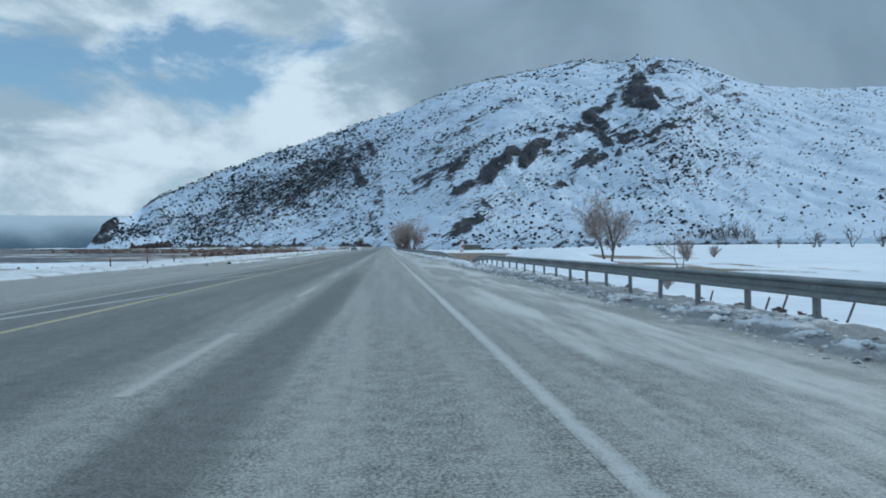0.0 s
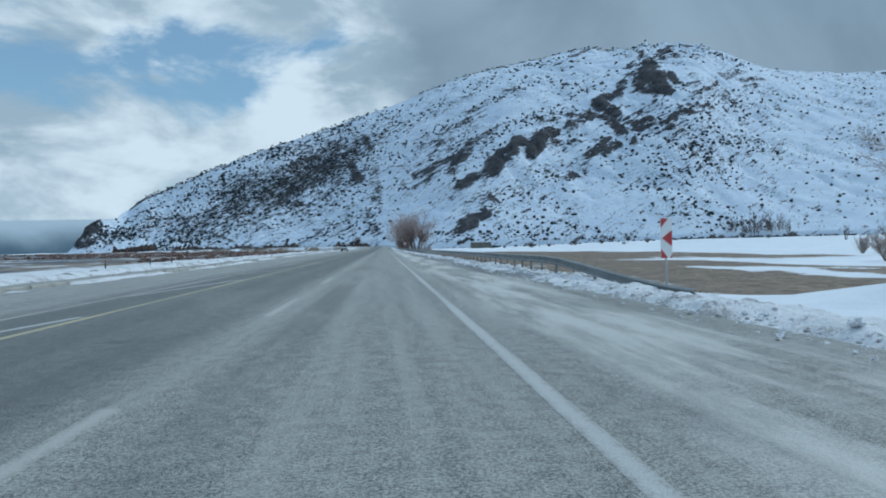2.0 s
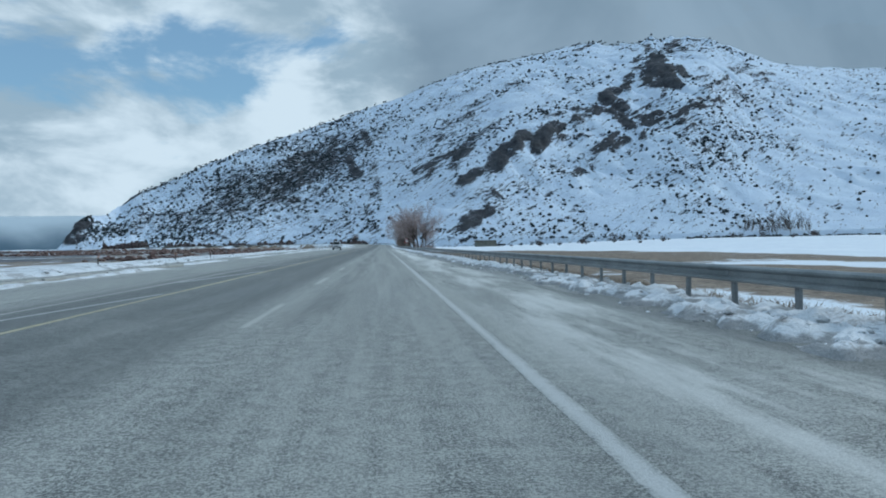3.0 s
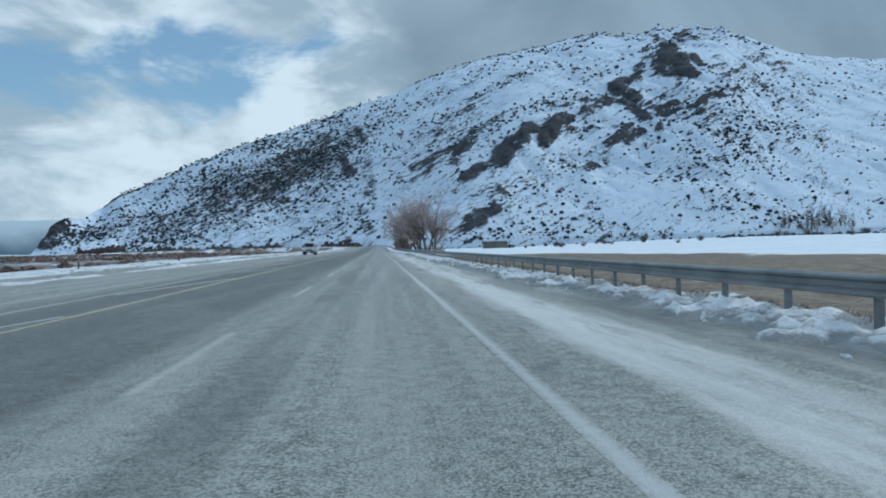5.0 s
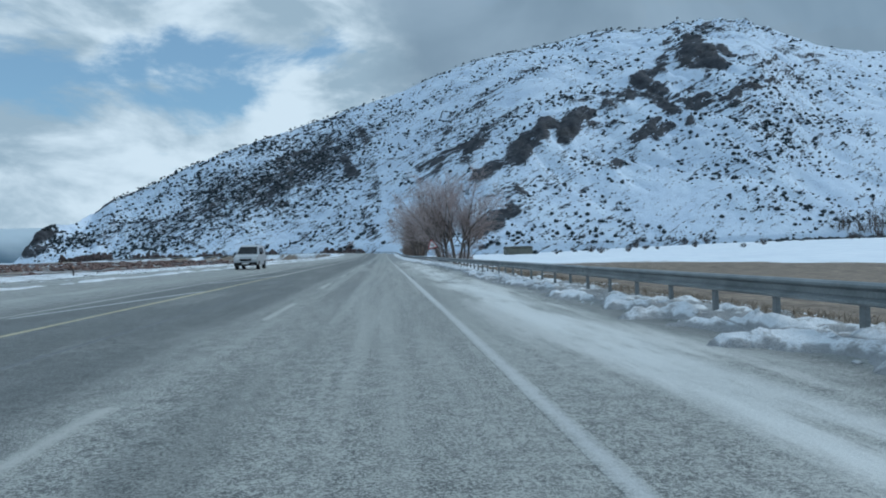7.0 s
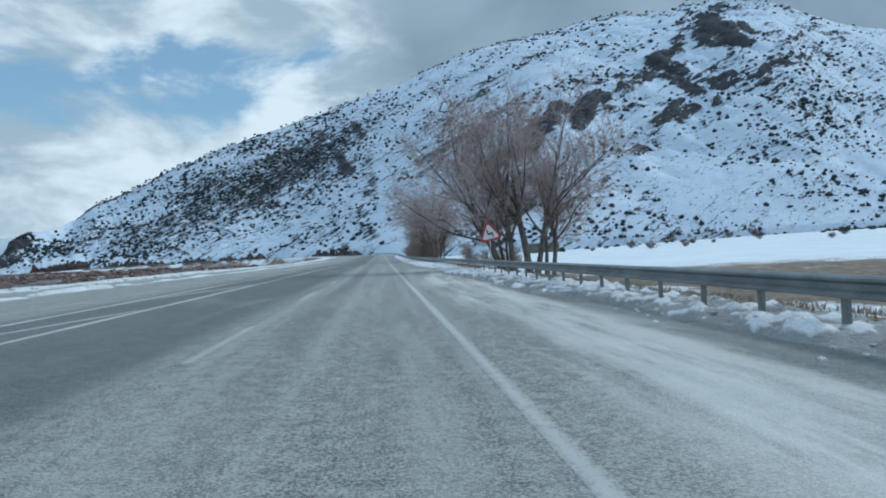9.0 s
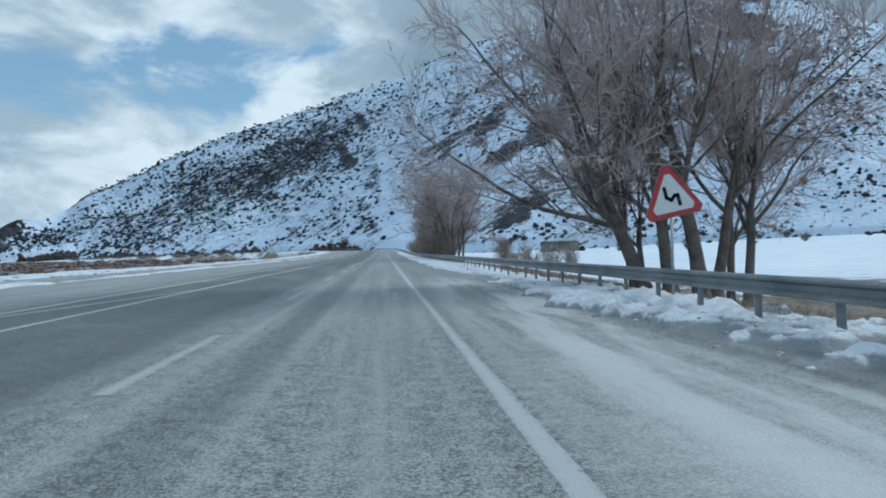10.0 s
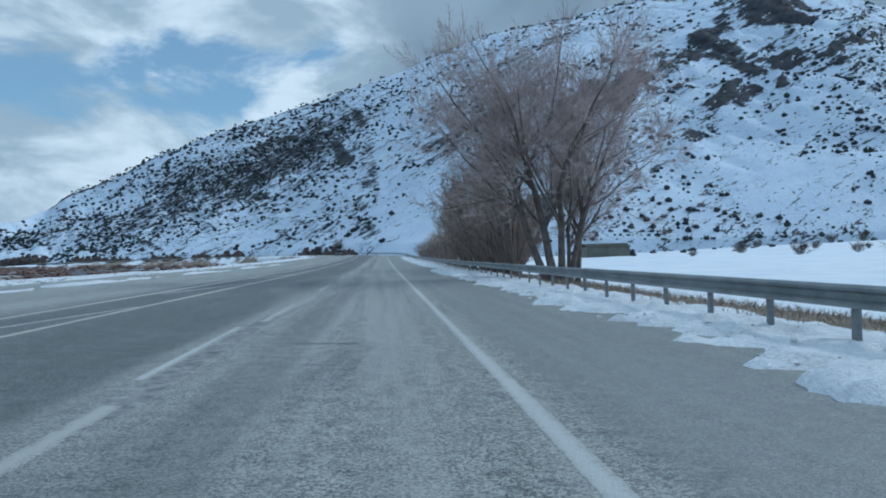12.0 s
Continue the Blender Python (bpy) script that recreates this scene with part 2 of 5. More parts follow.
STEEL = two_tone("weathered_galvanised_steel", (0.17, 0.19, 0.195), (0.30, 0.32, 0.325), 1.2, 0.52, 0.55, 0.002, 30.0)
POST_STEEL = two_tone("dull_post_steel", (0.17, 0.185, 0.19), (0.30, 0.315, 0.32), 3.0, 0.6, 0.4, 0.002, 40.0)
CONCRETE = two_tone("weathered_concrete", (0.25, 0.25, 0.235), (0.44, 0.44, 0.41), 1.5, 0.9, 0, 0.01, 20.0)
BARK = two_tone("grey_brown_bark", (0.085, 0.073, 0.066), (0.21, 0.18, 0.165), 2.0, 0.9, 0, 0.02, 12.0)
TWIG = two_tone("reddish_brown_twigs", (0.35, 0.285, 0.27), (0.58, 0.49, 0.475), 0.8, 0.85, 0, 0.002, 5.0)
PALE_TWIG = two_tone("pale_grey_twigs", (0.30, 0.25, 0.235), (0.50, 0.43, 0.41), 0.8, 0.85, 0, 0.002, 5.0)
FAR_TWIG = two_tone("dark_far_branches", (0.045, 0.040, 0.040), (0.10, 0.085, 0.08), 0.8, 0.85, 0, 0.002, 5.0)
DARK_TWIG = two_tone("dark_brown_twigs", (0.21, 0.165, 0.14), (0.38, 0.30, 0.26), 0.8, 0.85, 0, 0.002, 5.0)
SLUSH = two_tone("dirty_frozen_slush", (0.22, 0.215, 0.21), (0.56, 0.57, 0.58), 3.0, 0.8, 0, 0.02, 16.0)
JUNIPER = two_tone("dark_evergreen_scrub", (0.020, 0.030, 0.037), (0.050, 0.064, 0.071), 0.5, 0.9, 0, 0.1, 3.0)
REEDS = two_tone("dead_reddish_scrub", (0.10, 0.068, 0.062), (0.22, 0.15, 0.13), 0.3, 0.9, 0, 0.05, 2.0)
TAR = two_tone("dark_tar", (0.10, 0.108, 0.112), (0.18, 0.19, 0.195), 6.0, 0.7, 0, 0.003, 30.0)
OLD_TAR = two_tone("worn_tar_band", (0.12, 0.125, 0.125), (0.34, 0.345, 0.33), 5.0, 0.75, 0, 0.004, 26.0)
SIGN_WHITE = two_tone("sign_white_sheeting", (0.70, 0.71, 0.71), (0.78, 0.79, 0.79), 5.0, 0.45, 0, 0.0005)
SIGN_RED = two_tone("faded_red_sheeting", (0.40, 0.05, 0.055), (0.48, 0.085, 0.085), 5.0, 0.45, 0, 0.0005)
SIGN_BLACK = two_tone("sign_black_film", (0.012, 0.012, 0.013), (0.025, 0.025, 0.026), 5.0, 0.5, 0, 0.0005)
SIGN_BACK = two_tone("bare_aluminium", (0.36, 0.37, 0.38), (0.46, 0.47, 0.48), 4.0, 0.45, 0.7, 0.0005)
CAR_SILVER = two_tone("silver_car_paint", (0.38, 0.40, 0.42), (0.44, 0.46, 0.48), 2.0, 0.3, 0.3, 0.0003, 30.0, 0.5)
CAR_DARK = two_tone("dark_grey_car_paint", (0.030, 0.034, 0.040), (0.045, 0.048, 0.055), 2.0, 0.3, 0.3, 0.0003, 30.0, 0.5)
CAR_GLASS = two_tone("tinted_car_glass", (0.012, 0.015, 0.018), (0.020, 0.024, 0.028), 2.0, 0.08, 0, 0.0001, 30.0, 0.5)
RUBBER = two_tone("black_rubber", (0.012, 0.012, 0.012), (0.03, 0.03, 0.03), 8.0, 0.85, 0, 0.002)
LAMP_GLASS = two_tone("headlamp_glass", (0.60, 0.62, 0.64), (0.72, 0.73, 0.75), 9.0, 0.12, 0, 0.001, 30.0, 0.5)
ORANGE = two_tone("faded_orange_paint", (0.32, 0.15, 0.10), (0.42, 0.23, 0.16), 6.0, 0.6, 0, 0.001)
WOOD = two_tone("grey_weathered_wood", (0.055, 0.050, 0.046), (0.12, 0.105, 0.095), 4.0, 0.9, 0, 0.006)
SHED_WALL = two_tone("dull_green_cladding", (0.105, 0.115, 0.098), (0.18, 0.18, 0.15), 0.4, 0.8, 0, 0.02, 4.0)
HEDGE = two_tone("dark_brown_scrub", (0.042, 0.036, 0.037), (0.11, 0.083, 0.078), 0.2, 0.9, 0, 0.1, 1.5)
HILL_FAR = material("painted_haze_hills", hill_build, 1.0, 0.0, 0.0)


# ---- mesh helpers ----
def link(name, me, parent=None, label=""):
    ob = new(name, me)
    if parent is not None:
        ob.parent = parent
    if label:
        ob["label"] = label
    return ob


def mesh(name, verts, faces, mat, smooth=False):
    me = bpy.data.meshes.new(name)
    me.from_pydata([tuple(v) for v in verts], [], faces)
    me.materials.append(mat)
    if smooth:
        me.shade_smooth()
    me.update()
    return me


def part(name, bm, mat, parent=None, label="", smooth=False):
    me = bpy.data.meshes.new(name)
    bm.to_mesh(me)
    bm.free()
    me.materials.append(mat)
    if smooth:
        me.shade_smooth()
    return link(name, me, parent, label)


def box(bm, size, at=(0, 0, 0), turn=None, bevel=0.0):
    m = Matrix.Translation(at) @ (turn or Matrix()) @ Matrix.Diagonal((*size, 1))
    g = bmesh.ops.create_cube(bm, size=1.0, matrix=m)
    if bevel:
        edges = list({e for v in g["verts"] for e in v.link_edges})
        bmesh.ops.bevel(bm, geom=edges, offset=bevel, segments=1, affect="EDGES")
    return bm


def tube(bm, r1, r2, depth, at=(0, 0, 0), turn=None, sides=12):
    bmesh.ops.create_cone(bm, cap_ends=True, segments=sides, radius1=r1, radius2=r2, depth=depth, matrix=Matrix.Translation(at) @ (turn or Matrix()))
    return bm


def empty(name, at=(0, 0, 0), rz=0.0, label="", category="", group="", kind=""):
    e = new(name)
    e.matrix_world = pose(*at, 0, 0, rz)
    return tagged(e, label, category, group, kind)


def step(a, b, v):
    t = min(1.0, max(0.0, (v - a) / (b - a)))
    return t * t * (3 - 2 * t)


def fbm(x, y, scale, octaves=4, seed=0.0):
    return noise.fractal(Vector((x / scale, y / scale, seed)), 0.9, 2.1, octaves)


def sheet(xs, ys, height):
    """A grid of quads over the lists of x and y."""
    verts = [(x, y, height(x, y)) for y in ys for x in xs]
    w = len(xs)
    faces = [(j * w + i, j * w + i + 1, (j + 1) * w + i + 1, (j + 1) * w + i) for j in range(len(ys) - 1) for i in range(w - 1)]
    return verts, faces


def span(a, b, n):
    return [a + (b - a) * i / n for i in range(n + 1)]


# ---- lie of the land ----
ROAD_R, ROAD_L = 5.2, -15.6


def bend(y):
    """The road's shift to the left where it turns round the foot of the mountain."""
    return -0.002 * max(0.0, y - 480) ** 2 if y < 700 else -96.8 - 0.88 * (y - 700)


def road_z(x, y):
    return 2.2 * step(360, 640, y) - step(50, 230, y) * x * (0.028 if x < 0 else 0.010)


def land(x, y):
    """Height of the ground beside the road."""
    xr = x - bend(y)
    edge = road_z(min(max(xr, ROAD_L), ROAD_R), y) - 0.10
    if xr >= 0:
        amp = 0.5 + 3.4 * step(50, 240, x)
        far = -1.3 + amp * step(190, 570, y + 0.3 * (x - 20)) + 0.35 * fbm(x, y, 30, 4, 3.0)
        far += 2.3 * step(49, 59, y) * step(74, 63, y) * step(6, 11, x) * step(24, 13, x)
        w = step(6.6, 15, xr)
    else:
        far = -1.7 + 2.0 * step(500, 900, y) + 0.3 * fbm(x, y, 25, 4, 5.0)
        w = step(-16.5, -23, xr)
    z = edge * (1 - w) + far * w
    if ROAD_L - 0.3 < xr < ROAD_R + 0.2:
        z -= 0.35
    return z


# ---- ground ----
def grow_list(a, b, first, ratio):
    out, s, v = [], first, a
    while v < b:
        out.append(v)
        v += s
        s *= ratio
    return out + [b]


right = grow_list(44, 4600, 2.4, 1.16)
xs = [-v for v in reversed(grow_list(44, 4600, 2.4, 1.16))] + span(-42.5, 42.5, 80) + right
ys = [-v for v in reversed(grow_list(60, 4600, 4, 1.3))] + span(-58, 700, 300) + grow_list(704, 4800, 5, 1.16)
gv, gf = sheet(xs, ys, land)
gme = mesh("ground", gv, gf, GROUND, True)
grass = gme.attributes.new("grass", "FLOAT", "POINT")
earth = gme.attributes.new("earth", "FLOAT", "POINT")
for i, (x, y, z) in enumerate(gv):
    xr = x - bend(y)
    g = e = 0.0
    n1 = fbm(x * 2.2, y * 0.5, 22, 4, 11.0)
    if xr > 0:
        # dry grass behind the rail, thinning into the snow field
        g = 0.80 * step(72, 80, y + 0.4 * (xr - 7)) * step(330, 240, y) * step(6.2, 7.5, xr) * step(52, 26, xr + 26 * n1)
        g = max(g, 0.80 * step(140, 180, y) * step(340, 270, y) * step(6.2, 7.5, xr) * step(64, 46, xr + 14 * n1))
        g = max(g, 0.8 * step(120, 160, y) * step(270, 225, y) * step(46, 52, xr) * step(74, 62, xr) * (0.8 + 0.5 * n1))
        g = max(g, 0.9 * step(250, 280, y) * step(520, 470, y) * step(6.2, 7.0, xr) * step(15, 9.5, xr + 3 * n1))
        # snow left in hollows
        g -= 0.45 * step(0.12, 0.40, fbm(x * 1.6, y * 0.7, 7, 3, 17.0)) * step(24, 12, xr)
    else:
        g = 0.85 * step(120, 200, y) * step(-15, -18, xr) * (0.75 + 0.6 * n1)
        e = step(-18.5, -24, xr) * (0.40 + 0.75 * fbm(x * 0.6, y * 1.1, 26, 5, 21.0) + 0.12 * step(-40, -120, xr)) * step(2600, 1200, math.hypot(x, y))
        g = max(g, 0.12 + 0.25 * step(200, 400, y) + 0.3 * n1 if xr < -60 else 0)
    grass.data[i].value, earth.data[i].value = g, e
tagged(link("ground", gme), "snow field with dry grass beside the road", "ground", kind="structure")

# ---- road ----
rys = span(-40, 430, 190) + span(434, 860, 110)
rv, rf = [], []
cols = [ROAD_L, -12.5, -9.0, -6.2, -4.0, -2.1, 0.0, 1.3, 3.2, 4.6, ROAD_R]
for y in rys:
    b = bend(y)
    rag = 0.22 * fbm(1.7, y, 4, 3, 2.0)
    for i, x in enumerate(cols):
        rv.append((x + b + (rag if i in (0, len(cols) - 1) else 0), y, road_z(x, y)))
    for s, x in ((1, ROAD_R), (-1, ROAD_L)):
        rv.append((x + b + rag + 0.3 * s, y, road_z(x, y) - 0.35))
W_ = len(cols) + 2
for j in range(len(rys) - 1):
    a, c = j * W_, (j + 1) * W_
    for i in range(len(cols) - 1):
        rf.append((a + i, a + i + 1, c + i + 1, c + i))
    n_ = len(cols)
    rf.append((a + n_ - 1, a + n_, c + n_, c + n_ - 1))
    rf.append((a + n_ + 1, a, c, c + n_ + 1))
tagged(link("road", mesh("road", rv, rf, ASPHALT)), "worn grey chip-seal highway with salt stains", "road", kind="structure")


def stripe(name, x0, y0, x1, y1, width, mat, parent, lift=0.004):
    """A painted line along the road from (x0, y0) to (x1, y1), laid on the surface; its edges run out into it."""
    n = max(1, int(abs(y1 - y0) / 4))
    v, fc, across = [], [], []
    for k in range(n + 1):
        y, x = y0 + (y1 - y0) * k / n, x0 + (x1 - x0) * k / n
        for s, up, inner in ((-0.57, -0.003, 0.0), (-0.46, lift, 0.55), (0.0, lift, 1.0), (0.46, lift, 0.55), (0.57, -0.003, 0.0)):
            xx = x + s * width
            v.append((xx + bend(y), y, road_z(xx, y) + up))
            across.append(inner)
    for k in range(n):
        fc += [(5 * k + q, 5 * k + q + 1, 5 * k + q + 6, 5 * k + q + 5) for q in range(4)]
    me = mesh(name, v, fc, mat)
    me.attributes.new("across", "FLOAT", "POINT").data.foreach_set("value", across)
    return link(name, me, parent)


marks = empty("road_marking", label="worn white and yellow painted lane lines", category="road marking", kind="structure")
stripe("edge_line", 1.27, -40, 1.27, 225, 0.18, WHITE_PAINT, marks)
stripe("edge_line", 1.27, 225, 1.18, 285, 0.18, WHITE_PAINT, marks)
stripe("edge_line", 1.18, 285, 1.22, 860, 0.18, WHITE_PAINT, marks)
for k in range(-3, 60):
    stripe("lane_dash", -2.13, 6.0 + 11.83 * k, -2.13, 10.4 + 11.83 * k, 0.18, PALE_PAINT, marks)
stripe("lane_dash", -2.33, 319.2, -2.38, 324.4, 0.12, WHITE_PAINT, marks)
stripe("tar_strip", -4.0, 189.0, -3.7, 212.0, 0.10, TAR, marks)
stripe("tar_strip", -2.08, 317.5, -2.14, 327.0, 0.28, OLD_TAR, marks, 0.002)
stripe("centre_line", -5.45, -40, -5.54, 220, 0.15, YELLOW_PAINT, marks)
stripe("centre_line", -5.54, 220, -5.75, 860, 0.19, CREAM_PAINT, marks)
stripe("centre_line", -6.95, -40, -7.15, 220, 0.14, PALE_PAINT, marks)
stripe("centre_line", -7.15, 220, -7.35, 860, 0.18, CREAM_PAINT, marks)
for k in range(26):
    y = 10 + 15.5 * k
    stripe("hatch_stroke", -6.9, y, -5.7, y + 9.5, 0.16, WHITE_PAINT, marks)
stripe("far_edge_line", -14.2, -40, -14.6, 860, 0.14, WHITE_PAINT, marks)


# tar smears and skid scraps on the asphalt
rng = random.Random(8)
smears = [(-3.6, 62.0), (-2.9, 69.0), (-2.6, 174.0), (-0.4, 21.0), (-1.0, 26.0), (-3.9, 92.0), (-4.4, 118.0), (-3.7, 146.0), (-3.2, 205.0), (-4.6, 259.0), (-3.4, 301.0), (-0.8, 322.0), (-3.7, 236.0), (0.6, 282.0)]
for sx, sy in smears:
    L, wd, v = rng.uniform(0.2, 0.55), rng.uniform(0.04, 0.12), []
    for k in range(14):
        a = 2 * math.pi * k / 14
        kx, ky = L * math.cos(a) * rng.uniform(0.7, 1.1), wd * math.sin(a) * rng.uniform(0.6, 1.3)
        v.append((sx + kx, sy + ky, road_z(sx + kx, sy + ky) + 0.005))
    link("tar_smear", mesh("tar_smear", v, [tuple(range(14))], TAR), marks, "dark tar smear")


# ---- mountain ----
def smooth_at(rows, u):
    """Catmull-Rom through the rows at u from 0 to 1."""
    f = u * (len(rows) - 1)
    i = min(int(f), len(rows) - 2)
    t = f - i
    p = [np.array(rows[min(max(i + k, 0), len(rows) - 1)], float) for k in (-1, 0, 1, 2)]
    return 0.5 * (2 * p[1] + (p[2] - p[0]) * t + (2 * p[0] - 5 * p[1] + 4 * p[2] - p[3]) * t * t + (3 * p[1] - p[0] - 3 * p[2] + p[3]) * t ** 3)


# foot x, y, z and ridge x, y, z, from the cape at the lake to the right, and how far the slope between them swells towards the road
SHAPE = [
    (-404, 1002, -3, -400, 1014, 3, 0), (-390, 980, 0, -378, 1032, 39, 0), (-355, 958, 1, -380, 1100, 49, 0), (-325, 940, 2, -387, 1160, 60, 0), (-300, 928, 2, -389, 1205, 70, 0), (-285, 922, 2, -372, 1218, 87, 0), (-255, 912, 2, -328, 1230, 105, 0),
    (-200, 890, 3, -255, 1190, 129, -10), (-150, 860, 5, -165, 1190, 161, -20), (-90, 810, 5, -78, 1245, 201, -30), (-40, 730, 5, 19, 1240, 235, -30), (10, 650, 5, 140, 1220, 278, 5),
    (50, 602, 3, 225, 1260, 305, 55), (85, 595, 4, 290, 1240, 315, 55), (115, 590, 3, 330, 1215, 319, 45), (145, 585, 3, 372, 1165, 304, 50), (175, 577, 3, 404, 1110, 296, 55), (205, 568, 4, 440, 1056, 285, 40), (240, 557, 4, 476, 1030, 265, 15),
    (290, 543, 5, 530, 1010, 239, 0), (400, 510, 6, 640, 1060, 245, 0), (600, 470, 7, 800, 1100, 258, 0), (1000, 420, 7, 1150, 1100, 270, 0),
]
NU, NV = 660, 240


def slope_at(s, v):
    """The place on the mountainside in the column s, v of the way up; past 1 it falls away behind the ridge."""
    if v <= 1:
        p = s[:3] + (s[3:6] - s[:3]) * v
        return p[0], p[1] - s[6] * math.sin(math.pi * v), s[2] + (s[5] - s[2]) * (v - 0.015 * math.sin(v * math.pi * 2))
    p = s[3:6] + (s[3:6] - s[:3]) * (v - 1)
    return p[0], p[1], s[5] - (v - 1) * 1.1 * (s[5] - s[2])


def relief(x, y, v, u):
    """Gullies and swellings of the mountainside."""
    ends = min(1.0, v * 6) * step(1.35, 0.9, v) * step(0.0, 0.05, u)
    top = 1 - 0.55 * step(0.75, 0.98, v) * step(1.3, 1.0, v)
    gully = abs(fbm(x * 1.0 + y * 0.35, y * 0.25, 60, 4, 41.0))
    # broken skyline at the summit
    jag = max(0.0, fbm(x, y * 0.4, 13, 4, 57.0)) * step(0.80, 0.94, v) * step(1.2, 1.02, v) * (9.0 * step(320, 370, x) * step(490, 455, x) + 4.0 * step(200, 240, x) * step(360, 330, x))
    return ends * top, jag / max(top, 0.3) + 6.0 * fbm(x, y, 110, 4, 43.0) - 12.0 * (0.35 - gully) * step(0.5, 0.0, gully) + 1.5 * fbm(x, y, 20, 5, 47.0)


# bare rock on the mountainside: from x, z to x, z, half width, strength
SUMMIT_CRAG = [(338, 226, 305, 196, 7, 0.9), (305, 196, 292, 165, 10, 0.95), (318, 192, 298, 163, 9, 0.95), (330, 189, 326, 177, 6, 0.85), (311, 172, 308, 162, 6, 0.85), (292, 185, 287, 164, 5, 0.8), (286, 190, 260, 161, 4, 0.8)]
MIDDLE_CRAG = [(254, 164, 233, 152, 6, 0.85), (235, 148, 240, 137, 8.5, 0.95), (221, 137, 235, 126, 5, 0.9), (237, 125, 233, 109, 6, 0.95), (231, 108, 236, 105, 2.4, 0.8), (239, 97, 235, 92, 2.6, 0.7)]
LONG_RIB = [(214, 131, 200, 135, 4, 0.85), (206, 126, 184, 117, 4.4, 0.8), (180, 114, 159, 106, 5, 0.9), (155, 103, 141, 89, 8, 1.0), (141, 96, 134, 98, 7, 0.95), (134, 100, 117, 85, 7.5, 1.0), (117, 86, 112, 80, 8, 1.0), (113, 82, 98, 69, 8, 1.0), (98, 70, 90, 63, 6, 0.95), (93, 64, 82, 61, 5, 0.95), (82, 61, 66, 52, 3.6, 0.9),
            (148, 91, 136, 82, 4.4, 0.85), (165, 99, 188, 102, 2.8, 0.75), (163, 125, 186, 131, 2.4, 0.6)]
LOWER_CRAGS = [(188, 80, 203, 87, 2.8, 0.85), (203, 87, 219, 100, 3.4, 0.9), (204, 82, 224, 94, 2.8, 0.85), (159, 57, 173, 63, 3, 0.85), (62, 20, 84, 26, 3.2, 0.85), (50, 10, 73, 17, 2.6, 0.8), (57, 15, 69, 18, 2.2, 0.75), (91, 42, 94, 38, 2.6, 0.7)]
TILTED_BEDS = [(247, 126, 278, 140, 1.9, 0.8), (251, 143, 287, 147, 1.6, 0.7), (242, 107, 284, 119, 2.8, 0.85), (249, 101, 275, 108, 1.9, 0.8), (247, 114, 267, 122, 2.8, 0.8), (271, 114, 286, 123, 3.8, 0.8), (289, 126, 316, 128, 2.8, 0.85),
               (319, 136, 342, 137, 2.9, 0.85), (295, 132, 313, 140, 2.3, 0.75), (268, 97, 282, 105, 1.7, 0.7), (273, 134, 290, 136, 1.9, 0.65), (238, 116, 265, 130, 1.8, 0.65)]
SUMMIT_ROCKS = [(368, 271, 346, 244, 4, 0.7), (363, 241, 411, 277, 5.5, 0.72), (364, 229, 398, 251, 4.4, 0.6), (418, 270, 436, 271, 4, 0.7), (407, 241, 413, 231, 4.5, 0.7), (445, 252, 465, 246, 3.2, 0.65), (342, 184, 363, 194, 2.6, 0.6), (329, 168, 352, 176, 3, 0.65),
                (326, 152, 383, 179, 3, 0.65), (410, 195, 456, 215, 6, 0.58), (434, 193, 476, 204, 4, 0.65), (425, 179, 459, 190, 3.4, 0.6), (282, 276, 335, 313, 3.6, 0.62), (313, 220, 331, 236, 3, 0.65), (160, 202, 170, 199, 3, 0.7)]
GULLY_BELTS = [(35, 74, 62, 85, 6, 0.74), (62, 86, 81, 93, 5, 0.76), (65, 72, 94, 106, 5.4, 0.76), (75, 140, 103, 150, 7, 0.62), (48, 121, 66, 121, 5, 0.6), (20, 50, 48, 70, 4, 0.6), (95, 108, 125, 128, 4, 0.56), (110, 165, 150, 185, 5, 0.5)]
SCRUB_CHAIN = [(-11, 106, -8, 52, 9, 0.5), (-8, 52, -13, 25, 9, 0.48), (-13, 25, -4, 8, 7, 0.48), (-63, 45, -32, 46, 3.4, 0.5), (-81, 35, -46, 24, 3, 0.48), (8, 94, 22, 94, 3.6, 0.52), (-15, 55, 11, 64, 3, 0.5), (-33, 17, -26, 9, 2, 0.5)]
LEFT_BELTS = [(-128, 122, -94, 137, 4.4, 0.74), (-94, 137, -63, 165, 4.6, 0.72), (-44, 112, -30, 86, 7.5, 0.8), (-42, 118, -22, 141, 6, 0.62), (-26, 160, -15, 137, 6.4, 0.7), (-153, 83, -111, 93, 9, 0.56), (-147, 64, -105, 55, 9, 0.6), (-106, 75, -87, 95, 8, 0.6),
              (-90, 107, -43, 81, 10, 0.55), (-72, 148, -46, 162, 9, 0.54), (-80, 114, -44, 133, 11, 0.52), (-239, 47, -209, 59, 3.8, 0.6), (-209, 59, -151, 60, 3.8, 0.54), (-257, 40, -239, 47, 3.2, 0.58), (-227, 76, -197, 74, 3.4, 0.58)]
CAPE_ROCK = [(-386, 69, -366, 85, 5, 0.95), (-366, 85, -336, 98, 4, 0.7), (-213, 22, -168, 10, 1.0, 0.9), (-323, 45, -250, 41, 2.6, 0.54), (-381, 32, -376, 30, 7, 0.95), (-388, 12, -370, 8, 5, 0.9), (-372, 16, -366, 12, 5, 0.85), (-380, 25, -388, 12, 4, 0.85), (-350, 30, -300, 26, 1.6, 0.55), (-345, 20, -290, 17, 1.4, 0.55), (-370, 52, -320, 56, 1.6, 0.55)]
